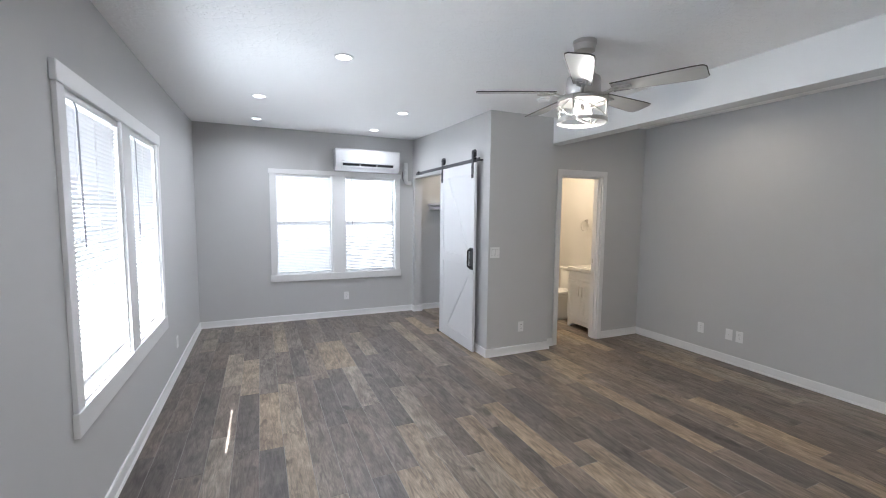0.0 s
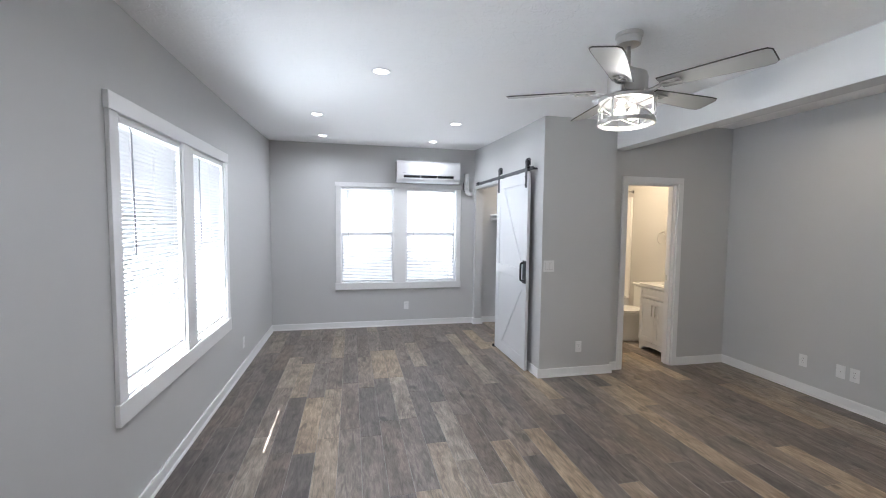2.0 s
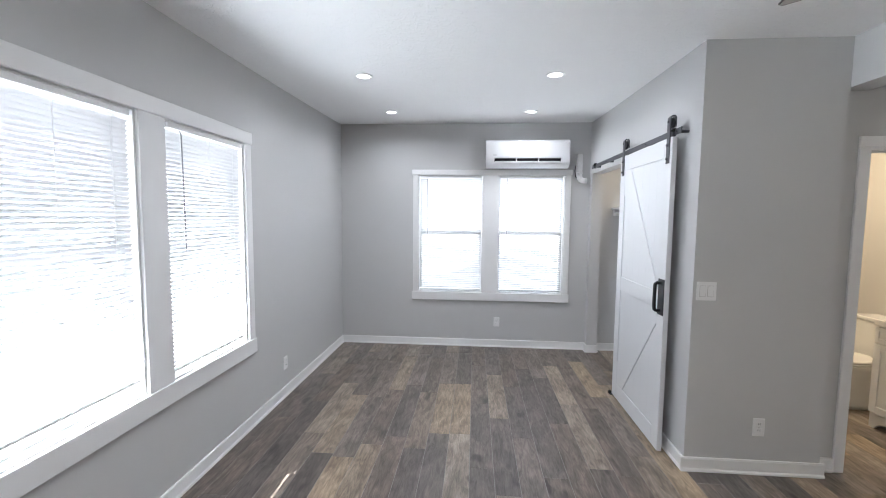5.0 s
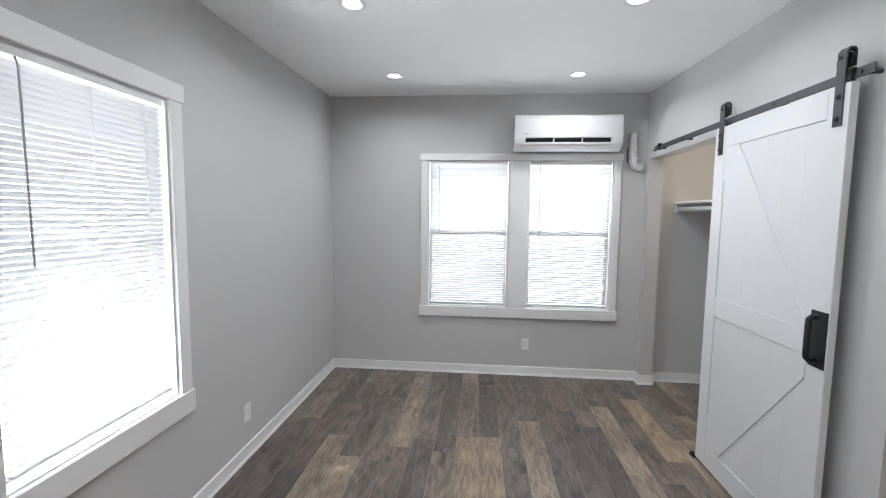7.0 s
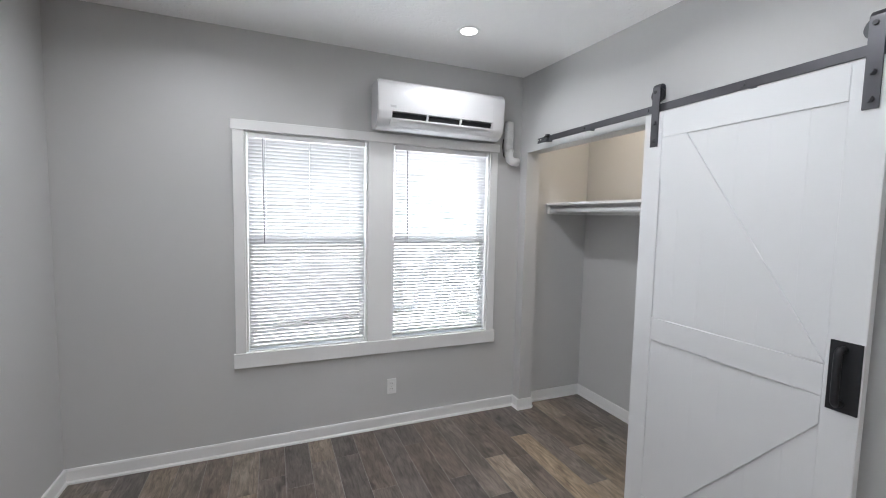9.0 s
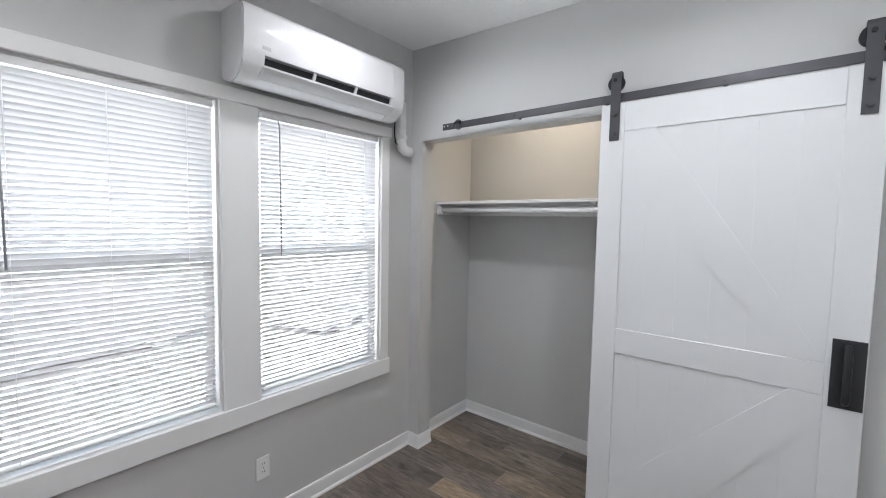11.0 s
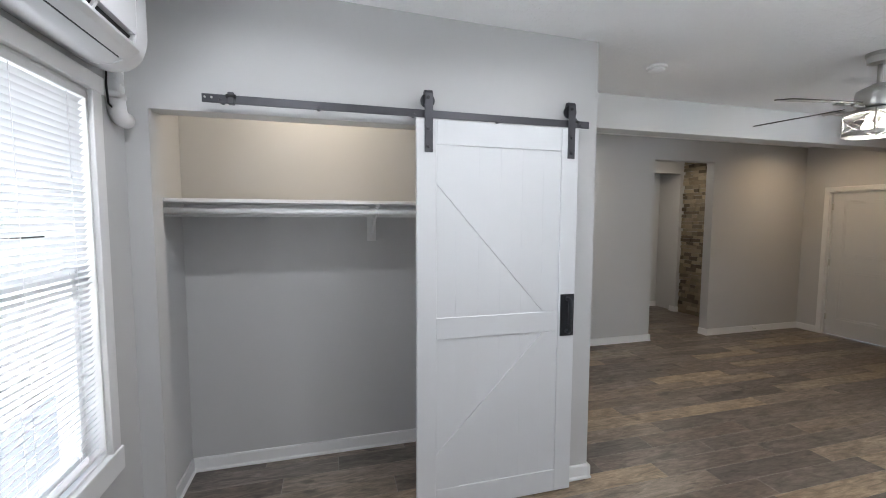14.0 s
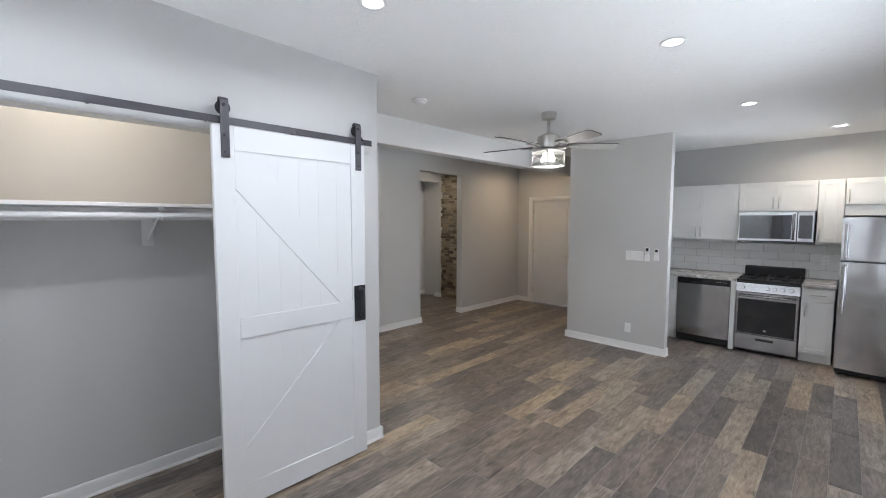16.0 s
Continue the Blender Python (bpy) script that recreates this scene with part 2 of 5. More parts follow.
NICKEL = brushed("brushed_nickel", (0.60, 0.59, 0.57), 0.32)
STEEL = brushed("stainless_steel", (0.50, 0.50, 0.51), 0.20, (60, 1, 1))
CHROME = mat("chrome", (0.8, 0.8, 0.8), 0.08, 1.0)
BLADE = mat("fan_blade_grey_wood", (0.42, 0.415, 0.40), 0.5, noise_scale=9, noise_amt=0.12)
BLADE_EDGE = mat("fan_blade_edge", (0.05, 0.045, 0.04), 0.5)
GLASSBLACK = mat("black_glass", (0.012, 0.012, 0.014), 0.05, spec=0.6)
CASTIRON = mat("cast_iron", (0.02, 0.02, 0.02), 0.55, bump=0.3, bump_scale=200)
TILE = mat("white_tile", (0.80, 0.80, 0.79), 0.10, noise_scale=4, noise_amt=0.02, coat=0.3)
GROUT_AND_GAP = mat("grout_and_gap_grey", (0.38, 0.37, 0.36), 0.9)
FGROUT = mat("floor_joint", (0.29, 0.275, 0.26), 0.9, noise_scale=20, noise_amt=0.3)
PLANK = plank_wood()
PLANK_I = plank_wood(True)
SLAT = slat_mat()
COUNTER = marble_counter()
STONE = stone_mat()
PORC = mat("porcelain", (0.82, 0.81, 0.78), 0.08, coat=0.4)
CORD = mat("cord", (0.85, 0.85, 0.85), 0.8)
WAND = mat("clear_grey_wand", (0.40, 0.41, 0.43), 0.2)
LENS = glow("lit_lens", (1.0, 0.96, 0.90), 0.8)
BULB = glow("lit_bulb", (1.0, 0.86, 0.62), 1.6)
HAZE = glow("bright_hazy_sky", (0.96, 0.98, 1.0), 0.17)
GLASS = bpy.data.materials.new("window_glass")
GLASS.use_nodes = True
gb = GLASS.node_tree.nodes["Principled BSDF"]
gb.inputs["Base Color"].default_value = (0.97, 0.99, 0.98, 1)
gb.inputs["Roughness"].default_value = 0.0
gb.inputs["Transmission Weight"].default_value = 1.0
gb.inputs["IOR"].default_value = 1.02
# car glass and tyres lightened in colour, as washed out by outdoor glare
CARGLASS = mat("washed_out_car_glass", (0.42, 0.43, 0.45), 0.12, coat=0.5, noise_scale=3, noise_amt=0.1)
TYRE = mat("washed_out_tyre_rubber", (0.24, 0.24, 0.235), 0.85, noise_scale=12, noise_amt=0.25)
GROUND = mat("outside_concrete", (0.46, 0.455, 0.44), 0.9, noise_scale=2, noise_amt=0.06)
RUBBER = mat("rubber", (0.02, 0.02, 0.02), 0.8)


# ---- mesh helpers ----
def bx(bm, x0, x1, y0, y1, z0, z1, bev=0.0, seg=1):
    r = bmesh.ops.create_cube(bm, size=1.0, matrix=Matrix.LocRotScale(((x0 + x1) / 2, (y0 + y1) / 2, (z0 + z1) / 2), None, (abs(x1 - x0), abs(y1 - y0), abs(z1 - z0))))
    if bev:
        es = list({e for v in r["verts"] for e in v.link_edges})
        bmesh.ops.bevel(bm, geom=es, offset=bev, segments=seg, affect="EDGES", profile=0.5, clamp_overlap=True)
    return bm


def cyl(bm, p0, p1, r0, r1=None, n=20):
    r1 = r0 if r1 is None else r1
    p0, p1 = Vector(p0), Vector(p1)
    q = (p1 - p0).to_track_quat("Z", "Y").to_matrix()
    rings = []
    for p, r in ((p0, r0), (p1, r1)):
        rings.append([bm.verts.new(p + q @ Vector((r * math.cos(2 * math.pi * k / n), r * math.sin(2 * math.pi * k / n), 0))) for k in range(n)])
    for k in range(n):
        f = bm.faces.new((rings[0][k], rings[0][(k + 1) % n], rings[1][(k + 1) % n], rings[1][k]))
        f.smooth = True
    bm.faces.new(rings[0][::-1])
    bm.faces.new(rings[1])
    return bm


def tube(bm, pts, r, n=10, closed=False):
    pts = [Vector(p) for p in pts]
    rings = []
    up = None
    for k, p in enumerate(pts):
        a = pts[k - 1] if (k or closed) else p
        b = pts[(k + 1) % len(pts)] if (k < len(pts) - 1 or closed) else p
        d = (b - a).normalized()
        if up is None:
            up = d.orthogonal().normalized()
        up = (up - d * up.dot(d)).normalized()
        side = d.cross(up)
        rings.append([bm.verts.new(p + r * (math.cos(2 * math.pi * j / n) * up + math.sin(2 * math.pi * j / n) * side)) for j in range(n)])
    m = len(rings)
    for k in range(m if closed else m - 1):
        for j in range(n):
            f = bm.faces.new((rings[k][j], rings[k][(j + 1) % n], rings[(k + 1) % m][(j + 1) % n], rings[(k + 1) % m][j]))
            f.smooth = True
    if not closed:
        bm.faces.new(rings[0][::-1])
        bm.faces.new(rings[-1])
    return bm


def lathe(bm, prof, n=32, at=(0, 0, 0), close=False):
    at = Vector(at)
    rings = [[bm.verts.new(at + Vector((r * math.cos(2 * math.pi * k / n), r * math.sin(2 * math.pi * k / n), z))) for k in range(n)] for r, z in prof]
    m = len(rings)
    for a in range(m if close else m - 1):
        for k in range(n):
            f = bm.faces.new((rings[a][k], rings[a][(k + 1) % n], rings[(a + 1) % m][(k + 1) % n], rings[(a + 1) % m][k]))
            f.smooth = True
    if not close:
        bm.faces.new(rings[0][::-1])
        bm.faces.new(rings[-1])
    bmesh.ops.recalc_face_normals(bm, faces=bm.faces)
    return bm


def prism(bm, poly, axis, a, b, bev=0.0):
    """Polygon drawn across an axis ('x': points are y,z; 'y': x,z; 'z': x,y), drawn out from a to b."""
    def at(p, t):
        return {"x": (t, p[0], p[1]), "y": (p[0], t, p[1]), "z": (p[0], p[1], t)}[axis]
    v0 = [bm.verts.new(at(p, a)) for p in poly]
    v1 = [bm.verts.new(at(p, b)) for p in poly]
    n = len(poly)
    fs = [bm.faces.new(v0), bm.faces.new(v1[::-1])]
    for k in range(n):
        fs.append(bm.faces.new((v0[k], v1[k], v1[(k + 1) % n], v0[(k + 1) % n])))
    bmesh.ops.recalc_face_normals(bm, faces=fs)
    if bev:
        es = list({e for f in fs for e in f.edges})
        bmesh.ops.bevel(bm, geom=es, offset=bev, segments=2, affect="EDGES", clamp_overlap=True)
    return bm


def mesh_of(name, bm, material):
    me = bpy.data.meshes.new(name)
    for e in bm.edges:
        if len(e.link_faces) == 2 and e.calc_face_angle(0) > 0.6:
            e.smooth = False
    bm.to_mesh(me)
    bm.free()
    me.materials.append(material)
    return me


def part(name, bm, material, parent, label=""):
    ob = new(name, mesh_of(name, bm, material))
    ob.parent = parent
    return tagged(ob, label)


def thing(name, m, label, category, group="", kind=""):
    ob = new(name)
    ob.empty_display_size = 0.1
    ob.matrix_world = m
    return tagged(ob, label, category, group, kind)


def solid(name, bm, material, label="", category="", kind="structure", group=""):
    return tagged(new(name, mesh_of(name, bm, material)), label, category, group, kind)


def B(*a, **k):
    return bx(bmesh.new(), *a, **k)


# ---- the large structure ----
TOP = 2.86
X0, X1, YF = -0.27, 5.06, 6.55          # window wall, long side wall, far wall
CX, CY = 2.728, 4.150                     # closet wall, front of the closet block
BY = 4.22                                # bathroom wall
UNITS_F = ((0.065, 0.850), (1.025, 1.815))
UNITS_L = ((0.080, 0.870), (1.045, 1.805))
WIN_L, WIN_F, WIN_K = (2.570, 4.435), (0.627, 2.507), (-0.17, 0.67)
SILL, HEAD = 0.670, 2.100               # window openings


def wall_with_holes(bm, axis, t0, t1, a0, a1, z0, z1, holes):
    """A wall along an axis, of thickness t0..t1, from a0 to a1, with rectangular holes (a, b, zlow, zhigh)."""
    def put(a, b, c, d):
        if b - a > 1e-4 and d - c > 1e-4:
            if axis == "x":
                bx(bm, a, b, t0, t1, c, d)
            else:
                bx(bm, t0, t1, a, b, c, d)
    at = a0
    for a, b, c, d in sorted(holes):
        put(at, a, z0, z1)
        put(a, b, z0, c)
        put(a, b, d, z1)
        at = b
    put(at, a1, z0, z1)
    return bm


def win_holes(a, units):
    return [(a + u, a + v, SILL, HEAD) for u, v in units]


bm = bmesh.new()
wall_with_holes(bm, "y", -0.42, X0, -1.2, 6.70, 0, TOP, [(WIN_K[0] + 0.08, WIN_K[0] + 0.82, SILL, HEAD)] + win_holes(WIN_L[0], UNITS_L))
solid("wall_west", bm, WALL, "smooth light grey painted wall with windows", "wall")
bm = wall_with_holes(bmesh.new(), "x", YF, 6.70, X0, 6.9, 0, TOP, win_holes(WIN_F[0], UNITS_F))
solid("wall_north", bm, WALL, "smooth light grey painted wall with a double window", "wall")
# closet wall with its opening, block front, return to the bathroom wall
bm = prism(bmesh.new(), [(CY, 0), (4.75, 0), (4.75, 2.105), (6.455, 2.105), (6.455, 0), (YF, 0), (YF, TOP), (CY, TOP)], "x", CX, CX + 0.12)
solid("wall_closet", bm, WALL, "light grey painted closet wall with an open doorway", "wall")
bm = bx(bmesh.new(), CX + 0.12, 3.54, CY, CY + 0.12, 0, TOP)
solid("wall_block", bm, WALL, "light grey painted end wall of the closet", "wall")
bm = wall_with_holes(bmesh.new(), "x", BY, BY + 0.12, 3.54, X1, 0, TOP, [(3.725, 4.365, 0, 2.035)])
solid("wall_bathroom", bm, WALL, "light grey painted wall with the bathroom doorway", "wall")
solid("wall_closet_back", B(3.425, 3.54, CY + 0.12, YF, 0, TOP), WALL, "grey painted back wall of the closet", "wall")
bm = wall_with_holes(bmesh.new(), "y", X1, X1 + 0.12, -1.20, BY + 0.12, 0, TOP, [(0.625, 1.60, 0, 2.392)])
bx(bm, X1, X1 + 0.12, BY + 0.12, YF, 0, TOP)
solid("wall_east", bm, WALL, "long light grey painted wall with a cased-free opening", "wall")
bm = wall_with_holes(bmesh.new(), "x", -1.20, -1.08, 3.04, X1, 0, TOP, [(3.845, 4.735, 0, 2.012)])
solid("wall_entry", bm, WALL, "grey painted wall around the entry door", "wall")
solid("wall_kitchen", B(X0, 2.93, -1.0, -0.88, 0, TOP), WALL, "light grey painted kitchen wall", "wall")
bm = bx(bmesh.new(), 1.785, 3.04, 0.55, 0.66, 0, TOP)
bx(bm, 2.93, 3.04, -1.08, 0.55, 0, TOP)
solid("wall_partition", bm, WALL, "light grey painted partition wall beside the kitchen", "wall")
# hall beyond the opening
bm = wall_with_holes(bmesh.new(), "y", 6.38, 6.50, -0.32, 2.6, 0, TOP, [(-0.14, 0.80, 0, 2.40)])
bx(bm, 6.90, 7.00, -0.32, 2.6, 0, TOP)
bx(bm, 6.50, 6.90, -0.32, -0.20, 0, TOP)
bx(bm, X1 + 0.12, 7.0, 2.6, 2.72, 0, TOP)
solid("wall_hall", bm, WALL, "grey painted hall walls with a deep recess", "wall")
solid("wall_hall_stone_backing", B(X1 + 0.12, 6.38, -0.34, -0.24, 0, TOP), GROUT_AND_GAP, "mortar bed behind ledge stone", "wall")
# header
solid("header_beam", B(3.54, 3.70, -1.08, BY, 2.363, TOP), BEAM, "white painted dropped header along the ceiling", "beam")

bm = bmesh.new()
ys = [-1.2 + 0.35 * k for k in range(24)]
rows = [[bm.verts.new((x, min(y, 6.7), ceil_z(min(y, 6.7)))) for x in (-0.42, 3.54)] for y in ys]
for a, b in zip(rows, rows[1:]):
    if a[0].co.y < b[0].co.y - 1e-6:
        f = bm.faces.new((a[0], b[0], b[1], a[1]))
        f.smooth = True
r = bmesh.ops.extrude_face_region(bm, geom=list(bm.faces))
for v in r["geom"]:
    if isinstance(v, bmesh.types.BMVert):
        v.co.z = TOP + 0.02
bmesh.ops.recalc_face_normals(bm, faces=bm.faces)
solid("ceiling_main", bm, CEIL, "white knock-down textured ceiling", "ceiling")
solid("ceiling_side", B(3.54, 7.0, -1.2, 6.7, 2.67, TOP + 0.02), CEIL, "white textured ceiling", "ceiling")
solid("roof", B(-1.39, 7.2, -1.6, 7.1, TOP + 0.03, TOP + 0.16), GROUND, "plain roof with eaves", "roof")
solid("eave", B(-1.39, -0.42, -1.6, 7.1, 2.50, 2.62), TRIM, "white boxed eave under the roof", "eave")

solid("foundation", B(-0.42, 7.0, -1.2, 6.7, -0.95, -0.12), GROUND, "plain concrete foundation", "foundation")
solid("floor", B(-0.42, 7.0, -1.2, 6.7, -0.12, -0.0014), FGROUT, "subfloor with pale joints", "floor")
solid("backdrop", B(-70, 90, 45, 45.2, -1.0, 30), HAZE, "bright hazy sky over the horizon", "backdrop")
solid("ground", B(-60, 60, -60, 80, -1.4, -0.95), GROUND, "pale concrete and dry ground outside", "ground")


def baseboard(runs):
    """runs: (x0, y0, x1, y1, nx, ny): along the wall's foot, with the normal into the room."""
    for x0, y0, x1, y1, nx, ny in runs:
        bm = bmesh.new()
        prof = [(0, 0), (0.022, 0), (0.021, 0.010), (0.013, 0.019), (0.013, 0.078), (0.010, 0.088), (0, 0.088)]
        L = math.hypot(x1 - x0, y1 - y0)
        prism(bm, prof, "x", 0, L)
        d = Vector(((x1 - x0) / L, (y1 - y0) / L, 0))
        m = Matrix(((d.x, nx, 0, x0), (d.y, ny, 0, y0), (0, 0, 1, 0.0005), (0, 0, 0, 1)))
        bm.transform(m)
        bmesh.ops.recalc_face_normals(bm, faces=bm.faces)
        solid("baseboard", bm, TRIM, "white painted baseboard with shoe moulding", "baseboard")


E_ = 0.022
baseboard([
    (X0, -0.2, X0, YF, 1, 0), (X0, YF, CX - 0.0, YF, 0, -1), (CX, YF, CX, 6.455, -1, 0), (CX - E_, 6.455, CX + 0.12, 6.455, 0, -1),
    (CX + 0.12, YF, 3.425, YF, 0, -1), (3.425, YF, 3.425, 4.27, -1, 0), (CX + 0.12, 6.455, CX + 0.12, YF, 1, 0),
    (CX, 4.75, CX, CY, -1, 0), (CX - E_, CY, 3.54 + E_, CY, 0, -1), (3.54, CY, 3.54, BY, 1, 0), (3.54, BY, 3.665, BY, 0, -1), (4.425, BY, X1, BY, 0, -1),
    (X1, BY, X1, 1.60, -1, 0), (X1, 0.625, X1, -1.08, -1, 0), (X1 - E_, 1.60, X1 + 0.12, 1.60, 0, -1), (X1 - E_, 0.625, X1 + 0.12, 0.625, 0, 1),
    (X1, -1.08, 4.795, -1.08, 0, 1), (3.785, -1.08, 3.04, -1.08, 0, 1),
    (1.785 - E_, 0.66, 3.04 + E_, 0.66, 0, 1), (1.785, 0.66, 1.785, 0.55, -1, 0), (3.04, 0.66, 3.04, -1.08, 1, 0),
    (6.38, -0.22, 6.38, -0.14, -1, 0), (6.90, -0.20, 6.90, 2.6, -1, 0), (6.38, -0.14, 6.50, -0.14, 0, 1), (6.38, 0.80, 6.38, 2.6, -1, 0),
])


# ---- windows: local x along the wall, y out of the room, z up from the floor ----
def make_slat_mesh(w, turn):
    bm = bmesh.new()
    n, d, crown = 5, 0.025, 0.0028
    tilt = radians(turn)
    rows = []
    for k in range(n):
        u = (k / (n - 1) - 0.5)
        yy, zz = u * d, crown * (1 - (2 * u) ** 2)
        y, z = yy * math.cos(tilt) + zz * math.sin(tilt), -yy * math.sin(tilt) + zz * math.cos(tilt)
        rows.append([bm.verts.new((x, y, z)) for x in (-w / 2, w / 2)])
    for a, b in zip(rows, rows[1:]):
        f = bm.faces.new((a[0], a[1], b[1], b[0]))
        f.smooth = True
    return mesh_of("slat", bm, SLAT)


def window_blind(m, w, z0, z1, gap, group, turn=50):
    """A mini blind hanging in an opening of width w between heights z0 and z1."""
    t = thing("window_blind", m, "white vinyl mini blind, lowered, with tilted slats", "blind", group)
    part("headrail", B(-w / 2, w / 2, -0.020, 0.016, z1 - 0.032, z1 - 0.002, 0.003), TRIM, t)
    part("bottom_rail", B(-w / 2, w / 2, -0.014, 0.014, z0 + gap, z0 + gap + 0.014, 0.004), TRIM, t)
    me = make_slat_mesh(w, turn)
    z = z0 + gap + 0.028
    k = 0
    while z < z1 - 0.042:
        s = new("slat", me)
        s.parent = t
        s.matrix_local = pose(0, 0, z, 0.35 * math.sin(k * 2.1), 0, 0)
        z += 0.0226
        k += 1
    for u in (-0.36, 0.0, 0.36):
        for y in (-0.0135, 0.0135):
            part("ladder_cord", cyl(bmesh.new(), (u * w, y, z0 + gap), (u * w, y, z1 - 0.03), 0.0009, n=5), CORD, t)
    part("wand", tube(bmesh.new(), [(-w / 2 + 0.085, -0.022, z1 - 0.035), (-w / 2 + 0.087, -0.030, z1 - 0.06), (-w / 2 + 0.092, -0.032, z1 - 0.70)], 0.0036, 6), WAND, t, "smoke grey tilt wand")
    return t


def double_window(m, gaps, group, turns, units=UNITS_F, total=1.88, zb=0.576, zt=2.160, slack=0.044):
    t = thing("window", m, "white trimmed double-hung window pair in a grey wall", "window", kind="structure")
    z0, z1 = SILL, HEAD
    part("head_trim", B(-0.012, total + 0.012, -0.026, 0.0, z1 - 0.004, zt, 0.003), TRIM, t)
    part("apron_trim", B(-0.012, total + 0.012, -0.026, 0.0, zb, z0 + 0.004, 0.003), TRIM, t)
    edges = [0.0] + [v for u in units for v in u] + [total]
    for a, b in zip(edges[::2], edges[1::2]):
        part("side_trim", B(a, b, -0.020, 0.0, z0 + 0.004, z1 - 0.004, 0.002), TRIM, t)
    for (a, b), gap, turn in zip(units, gaps, turns):
        # jamb lining
        bm = bmesh.new()
        bx(bm, a, a + 0.012, -0.001, 0.15, z0, z1)
        bx(bm, b - 0.012, b, -0.001, 0.15, z0, z1)
        bx(bm, a + 0.012, b - 0.012, -0.001, 0.15, z1 - 0.012, z1)
        bx(bm, a + 0.012, b - 0.012, -0.001, 0.15, z0, z0 + 0.012)
        part("jamb", bm, TRIM, t)
        zm = (z0 + z1) / 2 + 0.02
        for name, za, zc, y in (("upper_sash", zm - 0.018, z1 - 0.012, 0.095), ("lower_sash", z0 + 0.012, zm + 0.018, 0.062)):
            bm = bmesh.new()
            aa, bb, s = a + 0.014, b - 0.014, 0.028
            bx(bm, aa, aa + s, y, y + 0.03, za, zc, 0.003)
            bx(bm, bb - s, bb, y, y + 0.03, za, zc, 0.003)
            bx(bm, aa + s, bb - s, y, y + 0.03, za, za + s, 0.003)
            bx(bm, aa + s, bb - s, y, y + 0.03, zc - s, zc, 0.003)
            sash = part(name, bm, PLASTIC, t)
            g = part("pane", B(aa + s, bb - s, y + 0.013, y + 0.017, za + s, zc - s), GLASS, sash, "clear glass pane")
            g.visible_shadow = False
        part("sash_lock", B((a + b) / 2 - 0.03, (a + b) / 2 + 0.03, 0.048, 0.062, zm + 0.004, zm + 0.018, 0.003), PLASTIC, t)
        window_blind(m @ pose((a + b) / 2, 0.012, 0), b - a - slack, z0 + 0.012, z1 - 0.012, gap, group, turn)
    return t


double_window(pose(WIN_F[0], YF, 0), (0.020, 0.022), "blinds in the far window", (57, 48))
double_window(pose(X0, WIN_L[0], 0, 0, 0, 90), (0.072, 0.034), "blinds in the side window", (50, 50), units=UNITS_L, total=1.880, zb=0.562, zt=2.183, slack=0.068)
double_window(pose(X0, WIN_K[0], 0, 0, 0, 90), (0.03,), "blinds in the side window", (18,), units=((0.08, 0.82),), total=0.90)


